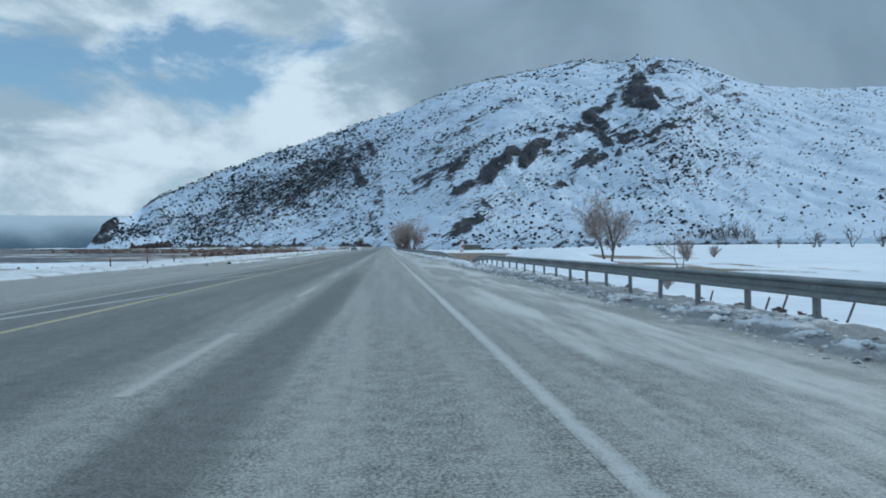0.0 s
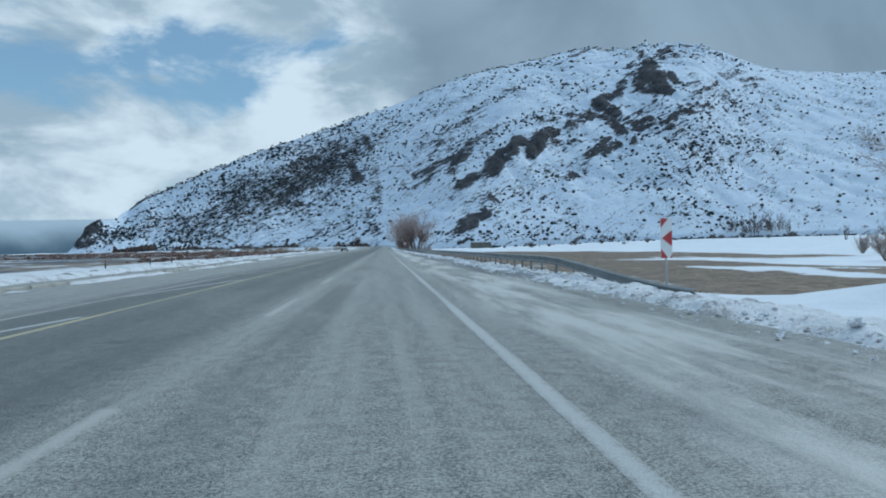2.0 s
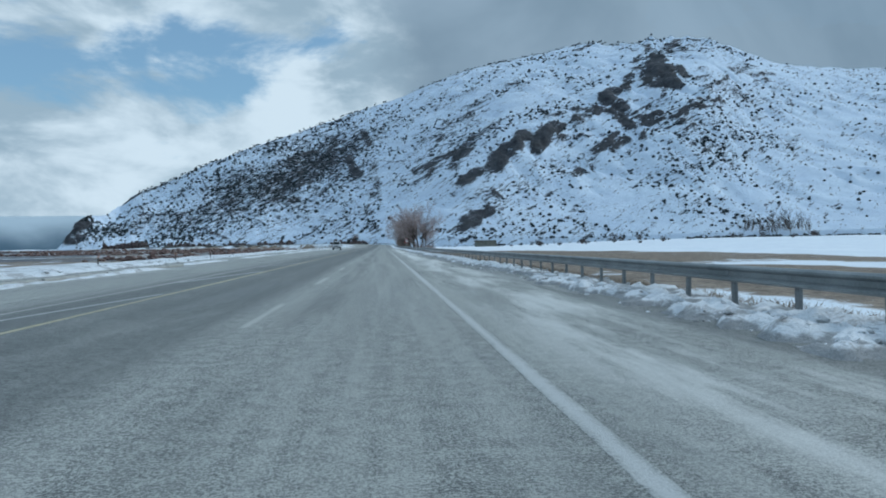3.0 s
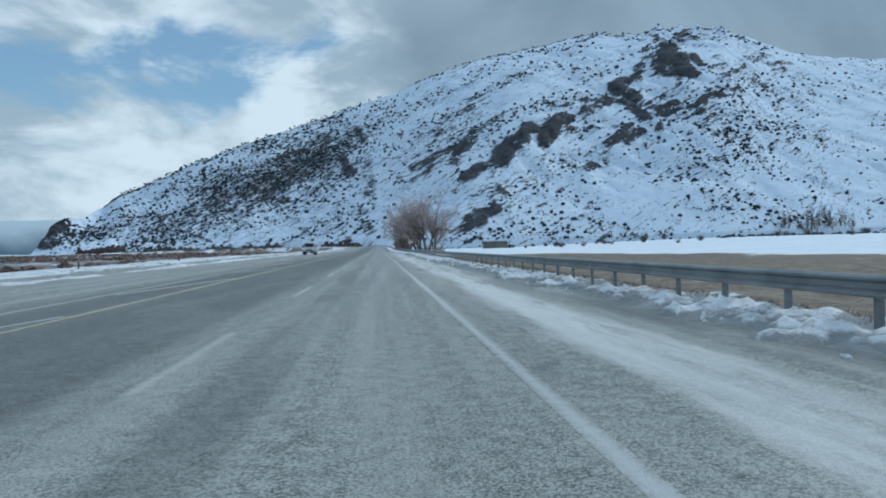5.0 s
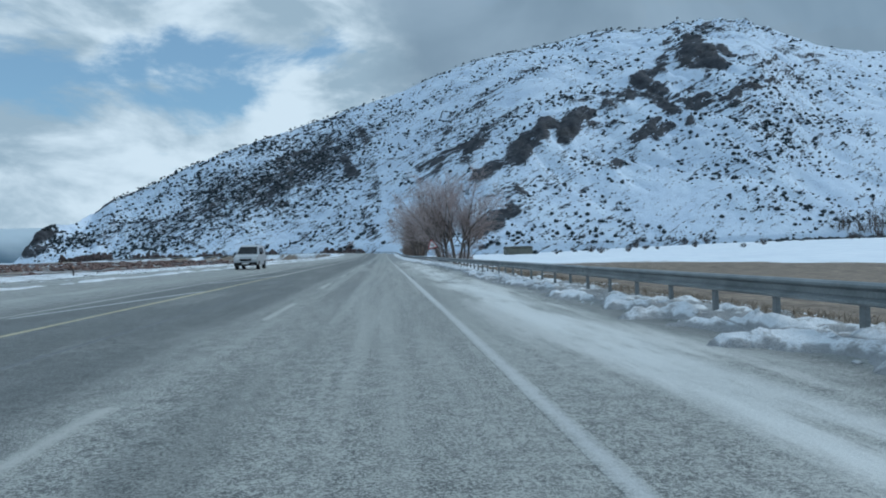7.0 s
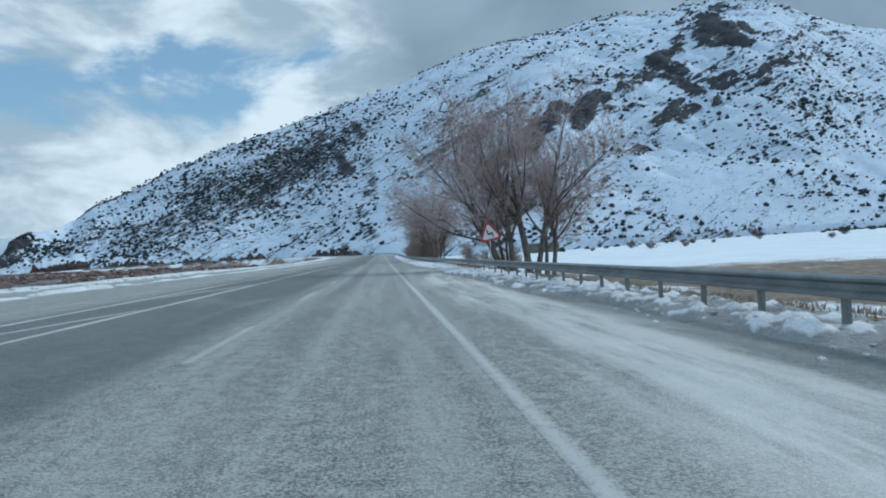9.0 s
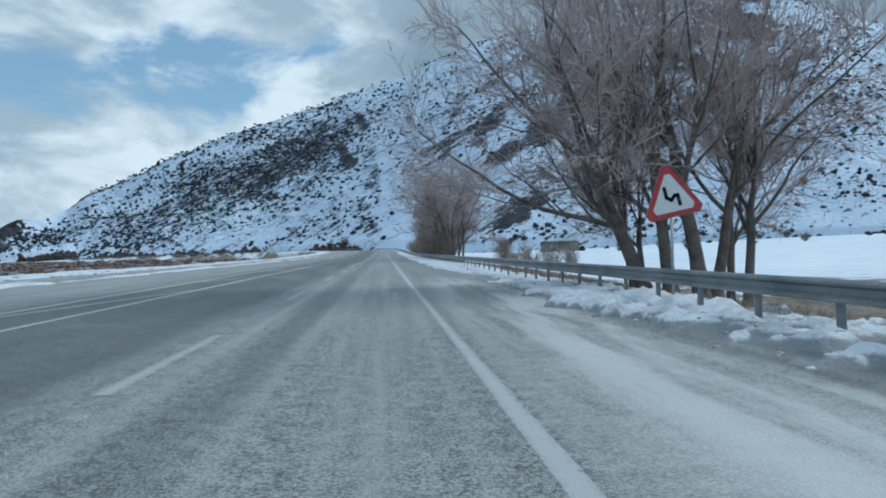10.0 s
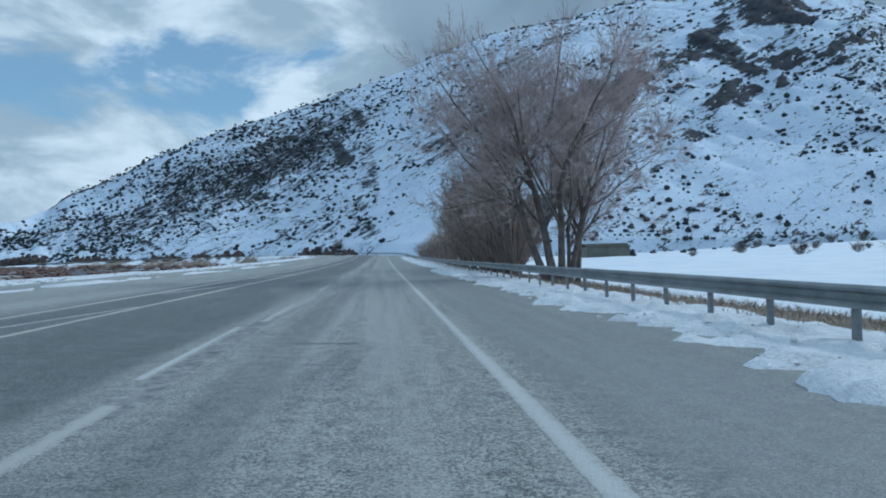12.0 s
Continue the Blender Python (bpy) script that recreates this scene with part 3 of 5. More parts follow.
# broad stretches with more stones and scrub: the same, as a soft swelling
STONY = [(-200, 62, -60, 112, 34, 0.20), (-130, 100, -30, 150, 26, 0.15), (-330, 30, -225, 42, 12, 0.10), (20, 66, 110, 150, 20, 0.12), (285, 118, 400, 172, 26, 0.09), (340, 240, 430, 262, 22, 0.10), (70, 40, 130, 52, 14, 0.12), (170, 55, 260, 60, 22, 0.07), (290, 95, 370, 90, 24, 0.10)]


def near_lines(x, z, ax, az, bx, bz):
    """Distances of many places from the segment."""
    ux, uz = bx - ax, bz - az
    t = np.clip(((x - ax) * ux + (z - az) * uz) / (ux * ux + uz * uz), 0.0, 1.0)
    return np.hypot(x - ax - t * ux, z - az - t * uz)


def steps(a, b, v):
    t = np.clip((v - a) / (b - a), 0.0, 1.0)
    return t * t * (3 - 2 * t)


columns = [smooth_at(SHAPE, i / NU) for i in range(NU + 1)]
grid = np.zeros((NV + 1, NU + 1, 3))
wob, grain, strata, thick = (np.zeros((NV + 1, NU + 1)) for k in range(4))
swell = np.zeros((NV + 1, NU + 1, 2))
for j in range(NV + 1):
    for i in range(NU + 1):
        v = j / NV * 1.35
        x, y, z = grid[j, i] = slope_at(columns[i], v)
        swell[j, i] = relief(x, y, v, i / NU)
        wob[j, i], grain[j, i] = fbm(x, z, 16, 5, 31.0), fbm(x, z, 14, 3, 35.0)
        strata[j, i] = fbm(x * 0.5 + z * 0.3, z * 1.6 - x * 0.55, 12, 4, 51.0)
        thick[j, i] = fbm(x, y, 70, 4, 53.0)
gx, gz = grid[:, :, 0], grid[:, :, 2] + swell[:, :, 0] * swell[:, :, 1]
for ax, az, bx, bz in ((330, 215, 235, 145), (235, 145, 140, 95), (140, 95, 70, 54)):
    gz = gz + 9.0 * swell[:, :, 0] * np.exp(-(near_lines(gx, gz, ax, az, bx, bz) / 22) ** 2) / 1.6
bare = np.zeros_like(gx)
for rows in (SUMMIT_CRAG, MIDDLE_CRAG, LONG_RIB, LOWER_CRAGS, TILTED_BEDS, SUMMIT_ROCKS, GULLY_BELTS, SCRUB_CHAIN, LEFT_BELTS, CAPE_ROCK):
    for ax, az, bx, bz, w, s in rows:
        bare = np.maximum(bare, s * steps(w * (1.4 if rows is TILTED_BEDS else 1.9), w * 0.25, near_lines(gx, gz, ax, az, bx, bz) + min(4.5, 0.9 * w) * (wob + 0.5 * grain)))
bare *= 0.94 + 0.40 * grain
dens = 0.25 + 0.045 * steps(60, -40, gx) - 0.07 * steps(-250, -320, gx) + 0.03 * steps(160, 60, gx) + 0.13 * thick
for ax, az, bx, bz, w, s in STONY:
    dens += s * np.exp(-(near_lines(gx, gz, ax, az, bx, bz) / w) ** 2)
# the smooth snow chute above the end of the straight
dens -= 0.12 * np.exp(-((gx - 2 - 0.30 * (gz - 60)) / 20) ** 2) * steps(170, 120, gz)
rock = np.maximum(bare, dens + 0.10 * strata)
grid[:, :, 2] = gz + swell[:, :, 0] * bare * (3.5 + 5.0 * strata)
grid[0, :, 2] -= 6
mv, mw = grid.reshape(-1, 3).tolist(), NU + 1
mf = [(j * mw + i, j * mw + i + 1, (j + 1) * mw + i + 1, (j + 1) * mw + i) for j in range(NV) for i in range(NU)]
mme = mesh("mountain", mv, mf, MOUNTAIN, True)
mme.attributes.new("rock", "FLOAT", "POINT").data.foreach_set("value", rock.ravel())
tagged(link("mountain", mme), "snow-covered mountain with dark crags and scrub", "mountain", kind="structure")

# far hills over the lake, coloured as if sunk in haze
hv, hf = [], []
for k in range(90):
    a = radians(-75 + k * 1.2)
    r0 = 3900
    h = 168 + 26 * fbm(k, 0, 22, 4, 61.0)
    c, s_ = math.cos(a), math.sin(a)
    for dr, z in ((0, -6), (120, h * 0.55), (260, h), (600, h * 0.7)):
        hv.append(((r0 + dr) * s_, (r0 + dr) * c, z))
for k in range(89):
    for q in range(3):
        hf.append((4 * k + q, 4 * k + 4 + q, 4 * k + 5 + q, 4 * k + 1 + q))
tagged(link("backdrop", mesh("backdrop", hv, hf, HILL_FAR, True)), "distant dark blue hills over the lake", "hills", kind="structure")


# ---- scrub ----
def clump(seed, flat=0.75, fine=2):
    """One low bush of lumpy facets: verts and faces, about a metre across."""
    rng = random.Random(seed)
    bm = bmesh.new()
    bmesh.ops.create_icosphere(bm, subdivisions=fine, radius=0.5)
    off = Vector((rng.uniform(0, 50), rng.uniform(0, 50), 0))
    for v in bm.verts:
        k = 1 + 0.75 * noise.noise(v.co * 3.4 + off) + 0.4 * noise.noise(v.co * 8 + off)
        v.co = Vector((v.co.x * k, v.co.y * k, (v.co.z + 0.32) * k * flat))
    vs, fs = [tuple(v.co) for v in bm.verts], [tuple(v.index for v in f.verts) for f in bm.faces]
    bm.free()
    return np.array(vs), fs


CLUMPS = [clump(k) for k in range(6)]
SMALL_CLUMPS = [clump(k, 0.75, 1) for k in range(6)]


def scrub(name, spots, mat, label, big=0.0):
    """Many bushes as one mesh; spots are x, y, z, width, height. Those narrower than big are built of fewer facets."""
    rng = random.Random(len(spots))
    V, F, base = [], [], 0
    for x, y, z, w, h in spots:
        cv, cf = (CLUMPS if w > big else SMALL_CLUMPS)[rng.randrange(6)]
        a = rng.uniform(0, 6.28)
        c, s_ = math.cos(a) * w, math.sin(a) * w
        V.append(np.stack([x + cv[:, 0] * c - cv[:, 1] * s_, y + cv[:, 0] * s_ + cv[:, 1] * c, z + cv[:, 2] * h], 1))
        F += [tuple(q + base for q in f) for f in cf]
        base += len(cv)
    me = mesh(name, np.concatenate(V).tolist(), F, mat)
    return tagged(link(name, me), label, "scrub", kind="stuff")


rng = random.Random(5)
spots = []
while len(spots) < 13000:
    i, j = rng.randrange(NU), rng.randrange(int(NV / 1.35))
    k = j * mw + i
    x, y, z = mv[k]
    d = fbm(x, y, 70, 3, 71.0)
    left_face = step(90, 0, x)
    p = 0.13 + 0.15 * left_face + 0.8 * d + 2.2 * (dens[j, i] - 0.22)
    if x > 450:
        p *= 0.5
    elif x > 270 and z > 100:
        p *= 0.38
    if x < -290:
        p *= 0.3
    if x < 20 and j < 26:
        p *= 0.25 + 0.02 * j
    if rng.random() > p:
        continue
    if x < -382 or bare[j, i] > 0.6:
        continue
    w = (0.55 + 2.3 * rng.random() ** 2.6) * (1.0 + 0.45 * j / NV) * (1.0 + 0.15 * left_face)
    spots.append((x, y, z - 0.2, w, w * rng.uniform(0.8, 1.2)))
for k in range(420):
    i = rng.randrange(int(NU * 0.72))
    x, y, z = mv[round(NV / 1.35) * mw + i]
    w = rng.uniform(1.4, 3.4)
    if x > -370:
        spots.append((x, y + rng.uniform(-14, 4), z - 0.6, w, w * rng.uniform(0.7, 1.1)))
scrub("hillside_scrub", spots, JUNIPER, "dark juniper bushes scattered over the snowy slope", 1.9)

# ---- snow banks along the road ----
def snowbank(name, x0, x1, y0, y1, dx, dy, depth, label, dirty=lambda y: 0.0):
    """Ploughed snow: a lumpy sheet that dips under the surface where there is none."""
    cols, rows = span(x0, x1, int((x1 - x0) / dx)), span(y0, y1, int((y1 - y0) / dy))
    v, f = sheet(cols, rows, lambda x, y: max(road_z(x, y) + depth(x, y), road_z(x, y) - 0.3))
    v = [(x + bend(y), y, z) for x, y, z in v]
    w = len(cols)
    keep = [q for q in f if max(v[k][2] - road_z(v[k][0] - bend(v[k][1]), v[k][1]) for k in q) > -0.16]
    me = mesh(name, v, keep, SNOWBANK, True)
    # how far each place greys, by its height above the road
    low_grey = me.attributes.new("low_grey", "FLOAT", "POINT")
    for k, (x, y, z) in enumerate(v):
        high = z - road_z(x - bend(y), y)
        low_grey.data[k].value = step(0.17, 0.03, high) * dirty(y)
    return tagged(link(name, me), label, "snow", kind="stuff")


def right_depth(x, y):
    edge = 5.0 - 0.25 * step(60, 110, y) - 0.55 * step(240, 300, y) + 0.4 * step(48, 60, y) * step(80, 66, y)
    # melting tongues that reach across the shoulder, and lumps
    tongue, lump, wide = fbm(x * 0.5, y * 1.3, 1.3, 5, 81.0), fbm(x, y * 0.8, 0.42, 4, 85.0), fbm(x, y * 0.3, 5.0, 4, 83.0)
    body = step(edge - 0.35, edge + 0.55, x + 0.75 * tongue + 0.7 * wide)
    thin = 0.8 + 0.35 * wide - 0.25 * step(70, 100, y) * step(260, 190, y) * step(5.7, 6.4, x)
    return -0.13 + 0.25 * body * thin + (0.10 * tongue + (0.10 + 0.07 * step(60, 90, y) * step(290, 270, y)) * lump) * step(0.0, 0.4, body) - 0.12 * step(6.3, 7.2, x)


def left_depth(x, y):
    n1, n2 = fbm(x, y * 0.4, 1.6, 5, 91.0), fbm(x, y * 0.25, 7.0, 4, 93.0)
    line = -14.4 - 0.6 * step(120, 240, y)
    body = step(line + 0.6, line - 0.5, x + 0.6 * n1 + 0.8 * n2)
    fade = 0.9 - 0.22 * step(100, 180, y) - 0.2 * step(-15.6, -17.0, x) * step(120, 180, y)
    heap = 0.16 * step(40, 50, y) * step(132, 120, y)
    near = step(-12.9, -13.5, x) * heap
    return -0.16 + (0.30 + 0.6 * heap) * max(body, near) * (fade + 0.30 * n2) + 0.05 * n1 * body


snowbank("snow_bank", 3.5, 7.3, -6, 470, 0.13, 0.2, right_depth, "ploughed crusted snow bank along the guardrail", lambda y: step(292, 278, y) * (1.0 - 0.7 * step(48, 54, y) * step(80, 74, y)))
def kerb_depth(x, y):
    n1, n2 = fbm(x * 0.7, y * 0.5, 1.1, 5, 95.0), fbm(0.0, y, 9.0, 4, 97.0)
    line = -11.72 - 0.75 * step(119, 124, y)
    body = step(0.46, 0.12, abs(x - line + 0.25 * n2) + 0.5 * n1)
    return -0.12 + 0.22 * body * (0.85 + 0.8 * n2) + 0.05 * n1 * body


snowbank("snow_bank", -13.2, -11.1, 56, 400, 0.12, 0.3, kerb_depth, "broken line of snow left along the far road edge")
snowbank("snow_bank", -18.5, -12.9, 0, 480, 0.2, 0.45, left_depth, "ploughed snow bank on the far road verge")


# broken clods along the edges of the banks
rng = random.Random(41)
for mat, name, label, count in ((SNOWBANK, "snow_clods", "broken snow clods along the road edge", 4200), (SLUSH, "slush_clods", "dirty frozen slush clods by the guardrail", 4200)):
    spots = []
    for k in range(count):
        y = rng.uniform(2, 335) if k % 9 else rng.uniform(2, 120)
        e = 5.0 - 0.25 * step(60, 110, y) - 0.55 * step(240, 300, y)
        x = e + rng.gauss(0.45, 0.42)
        if x > 6.4 or x < e - 0.5 or (y > 90 and k % 4) or (y > 46 and mat is SLUSH and k % 6):
            continue
        w = rng.uniform(0.015, 0.06) * (1.7 if k % 17 == 0 else 1.0)
        spots.append((x, y, road_z(x, y) + max(0.0, right_depth(x, y)) - 0.012, w * 2.0, w * 1.3))
    for k in range(count // 14):
        y = rng.uniform(30, 420)
        x = -14.5 - 0.6 * step(120, 240, y) + rng.gauss(0, 0.4)
        w = rng.uniform(0.04, 0.14)
        spots.append((x, y, road_z(x, y) + max(0.0, left_depth(x, y)) - 0.02, w * 2.4, w * 0.8))
    scrub(name, spots, mat, label, 0.14)


# ---- guardrails ----
def rail_x(y):
    return 6.1 - 0.35 * step(100, 230, y)


# outline of the corrugated beam, towards the road (-x) and up
WAVE = [(0.0, 0.755), (-0.03, 0.75), (-0.082, 0.72), (-0.082, 0.69), (-0.012, 0.645), (-0.012, 0.57), (-0.082, 0.525), (-0.082, 0.495), (-0.03, 0.465), (0.0, 0.46)]


def beam_panel(name, y0, y1, drop, shift, parent):
    """One beam panel; drop and shift give the height lost and the way aside at y."""
    ring = WAVE + [(x + 0.012, z) for x, z in reversed(WAVE)]
    k, n = len(ring), max(1, int((y1 - y0) / 1.4))
    v, f = [], []
    for i in range(n + 1):
        y = y0 + (y1 - y0) * i / n
        b = bend(y)
        for x, z in ring:
            v.append((rail_x(y) + shift(y) + x + b, y, road_z(rail_x(y), y) + z - drop(y)))
    for i in range(n):
        for q in range(k):
            f.append((i * k + q, i * k + (q + 1) % k, (i + 1) * k + (q + 1) % k, (i + 1) * k + q))
    f += [tuple(range(k)), tuple(reversed(range(n * k, n * k + k)))]
    return link(name, mesh(name, v, f, STEEL), parent)


def post_mesh():
    bm = bmesh.new()
    box(bm, (0.006, 0.12, 1.15), (0.003, 0, 0.155))
    box(bm, (0.055, 0.006, 1.15), (0.034, -0.057, 0.155))
    box(bm, (0.055, 0.006, 1.15), (0.034, 0.057, 0.155))
    me = bpy.data.meshes.new("post")
    bm.to_mesh(me)
    bm.free()
    me.materials.append(POST_STEEL)
    return me


def spacer_mesh():
    bm = bmesh.new()
    box(bm, (0.11, 0.10, 0.19), (-0.055, 0, 0.61), bevel=0.008)
    me = bpy.data.meshes.new("spacer")
    bm.to_mesh(me)
    bm.free()
    me.materials.append(POST_STEEL)
    return me


POST, SPACER = post_mesh(), spacer_mesh()


def guardrail(y0, y1, drop, shift, label):
    g = empty("guardrail", label=label, category="guardrail", group="roadside guardrails")
    y = y0
    while y < y1 - 0.1:
        beam_panel("beam", y, min(y + 4.0, y1), drop, shift, g)
        y += 4.0
    y, r2 = y0 + 1.0, random.Random(int(y0))
    while y < y1:
        x, z = rail_x(y) + shift(y) + 0.10, road_z(rail_x(y), y)
        if drop(y) < 0.4:
            m = pose(x + bend(y), y, z - drop(y), r2.uniform(-1.2, 1.2), r2.uniform(-1.5, 1.5), r2.uniform(-3, 3))
            p = link("post", POST, g)
            p.matrix_world = m
            if y < 330:
                sp = link("spacer", SPACER, g)
                sp.matrix_world = m
        y += 2.0


guardrail(-19, 55, lambda y: 0.62 * step(44, 54.5, y), lambda y: 0.35 * step(46, 55, y) ** 2, "grey galvanised corrugated guardrail with a turned-down end")
guardrail(67.5, 560, lambda y: 0.62 * step(80, 68, y), lambda y: 0.75 * step(82, 67.5, y), "long grey galvanised corrugated guardrail above dry grass")


# ---- signs ----
def prism(pts, y, thick):
    """A flat polygon (x, z) facing -y at y, with a thickness behind it."""
    b = bmesh.new()
    rows = [[b.verts.new((x, yy, z)) for x, z in pts] for yy in (y, y + thick)]
    n = len(pts)
    b.faces.new(rows[0])
    b.faces.new(list(reversed(rows[1])))
    for k in range(n):
        b.faces.new((rows[0][k], rows[1][k], rows[1][(k + 1) % n], rows[0][(k + 1) % n]))
    bmesh.ops.recalc_face_normals(b, faces=b.faces[:])
    return b


def sign_post(parent, height, r=0.03):
    part("post", tube(bmesh.new(), r, r, height, (0, 0.05, height / 2)), SIGN_BACK, parent, "grey steel post", True)


def hazard_marker(at):
    s = empty("hazard_marker_sign", at, 0, "red and white striped hazard marker on a steel post", "road sign")
    sign_post(s, 1.95)
    b = bmesh.new()
    box(b, (0.32, 0.012, 1.08), (0, 0, 1.42), bevel=0.004)
    part("panel", b, SIGN_WHITE, s, "white reflective panel")
    # red pieces that point towards the road
    for pts in (((-0.155, 1.955), (0.05, 1.955), (-0.155, 1.70)), ((0.155, 1.64), (-0.13, 1.42), (0.155, 1.20)), ((-0.155, 1.14), (0.04, 0.885), (-0.155, 0.885)), ((0.155, 1.02), (0.155, 0.885), (0.09, 0.885))):
        part("stripe", prism(pts, -0.011, 0.004), SIGN_RED, s, "red stripe")
    return s


def bend_sign(at):
    s = empty("bend_warning_sign", at, 0, "triangular red-bordered double bend warning sign, tilted", "road sign")
    sign_post(s, 2.35)
    tilt = Matrix.Translation((0, 0, 2.3)) @ Matrix.Rotation(radians(-11), 4, "Y")

    def tri(name, r, y, thick, mat, label):
        b = prism([(r * math.cos(radians(90 + 120 * k) + c), r * math.sin(radians(90 + 120 * k) + c)) for k in range(3) for c in (-0.12, 0.12)], y, thick)
        bmesh.ops.transform(b, matrix=tilt, verts=b.verts[:])
        part(name, b, mat, s, label)
    tri("plate", 0.69, 0.01, 0.012, SIGN_BACK, "bare aluminium back plate")
    tri("border", 0.685, -0.012, 0.006, SIGN_RED, "red border")
    tri("field", 0.50, -0.022, 0.005, SIGN_WHITE, "white field")
    b = bmesh.new()
    way = [(-0.13, 0.22), (-0.12, 0.02), (-0.03, -0.05), (0.06, 0.03), (0.13, 0.03), (0.14, -0.17)]
    for (ax, az), (bx, bz) in zip(way, way[1:]):
        L = math.hypot(bx - ax, bz - az)
        box(b, (0.075, 0.004, L + 0.06), ((ax + bx) / 2, -0.030, (az + bz) / 2), Matrix.Rotation(math.atan2(bx - ax, bz - az), 4, "Y"))
    bmesh.ops.transform(b, matrix=tilt, verts=b.verts[:])
    part("arrow", b, SIGN_BLACK, s, "black winding arrow")
    return s


hazard_marker((7.55, 70.9, land(7.55, 70.9)))
bend_sign((6.35, 274.8, land(6.35, 274.8)))


# ---- bare trees ----
class Limbs:
    def __init__(self):
        self.v, self.f = [], []

    def add(self, pts, radii, sides):
        base = len(self.v)
        for i, p in enumerate(pts):
            d = (pts[min(i + 1, len(pts) - 1)] - pts[max(i - 1, 0)]).normalized()
            a = d.orthogonal().normalized()
            c = d.cross(a)
            for k in range(sides):
                t = 2 * math.pi * k / sides
                self.v.append(p + (a * math.cos(t) + c * math.sin(t)) * radii[i])
        for i in range(len(pts) - 1):
            for k in range(sides):
                q = (k + 1) % sides
                self.f.append((base + i * sides + k, base + i * sides + q, base + (i + 1) * sides + q, base + (i + 1) * sides + k))


def limb(rng, start, way, length, r0, r1, n, wob, lift):
    pts, radii, p, d = [start.copy()], [r0], start.copy(), way.normalized()
    for i in range(n):
        d = (d + Vector((rng.gauss(0, wob), rng.gauss(0, wob), rng.gauss(0, wob) + lift))).normalized()
        p = p + d * (length / n)
        pts.append(p.copy())
        radii.append(r0 + (r1 - r0) * (i + 1) / n)
    return pts, radii


def bare_tree(name, seed, height, stems, spread, counts, twig_mat, label, lean=(0, 0), thick=0.16, first=0.33, reach=0.42, angle0=42):
    """A leafless tree: stems from one foot, boughs, branches and fine twigs."""
    rng = random.Random(seed)
    wood, crown = Limbs(), Limbs()

    def fork(pts, radii, count, lo, length, levels, angle):
        for k in range(count):
            f = lo + (1 - lo) * (k + rng.random()) / count
            g = f * (len(pts) - 1)
            i = min(int(g), len(pts) - 2)
            p = pts[i].lerp(pts[i + 1], g - i)
            d = (pts[i + 1] - pts[i]).normalized()
            side = (d.orthogonal().normalized())
            side.rotate(Matrix.Rotation(rng.uniform(0, 6.283), 3, d))
            a = radians(rng.uniform(angle - 14, angle + 14))
            way = d * math.cos(a) + side * math.sin(a)
            way.z += 0.12
            L = length * rng.uniform(0.6, 1.15) * (1.1 - 0.5 * f)
            r = radii[i] * 0.5
            if levels > 1:
                r = max(min(r, 0.055), 0.016)
                q, rr = limb(rng, p, way, L, r, r * 0.3, 5, 0.13, 0.07)
                (wood if r > 0.03 else crown).add(q, rr, 4 if r > 0.03 else 3)
                fork(q, rr, counts[len(counts) - levels], 0.18, L * 0.55, levels - 1, 42)
            else:
                q, rr = limb(rng, p, way, L, 0.011, 0.005, 1, 0.14, 0.05)
                crown.add(q, rr, 3)
    for k in range(stems):
        a = 2 * math.pi * (k + rng.uniform(-0.3, 0.3)) / stems
        out = spread * rng.uniform(0.5, 1.2) if stems > 1 else 0.05
        way = Vector((math.cos(a) * out + lean[0], math.sin(a) * out + lean[1], 1.0))
        foot = Vector((math.cos(a) * thick * 0.9, math.sin(a) * thick * 0.9, -0.25)) if stems > 1 else Vector((0, 0, -0.25))
        L = height * rng.uniform(0.82, 1.05)
        r = thick * rng.uniform(0.75, 1.1)
        q, rr = limb(rng, foot, way, L, r, 0.02, 10, 0.085, 0.03)
        rr[0] *= 1.35
        wood.add(q, rr, 7)
        fork(q, rr, counts[0], first, height * reach, len(counts), angle0)
    t = empty(name, label=label, category="tree" if height > 4 else "shrub")
    link("trunk", mesh("trunk", wood.v, wood.f, BARK, True), t)
    link("crown", mesh("crown", crown.v, crown.f, twig_mat, False), t)
    return t


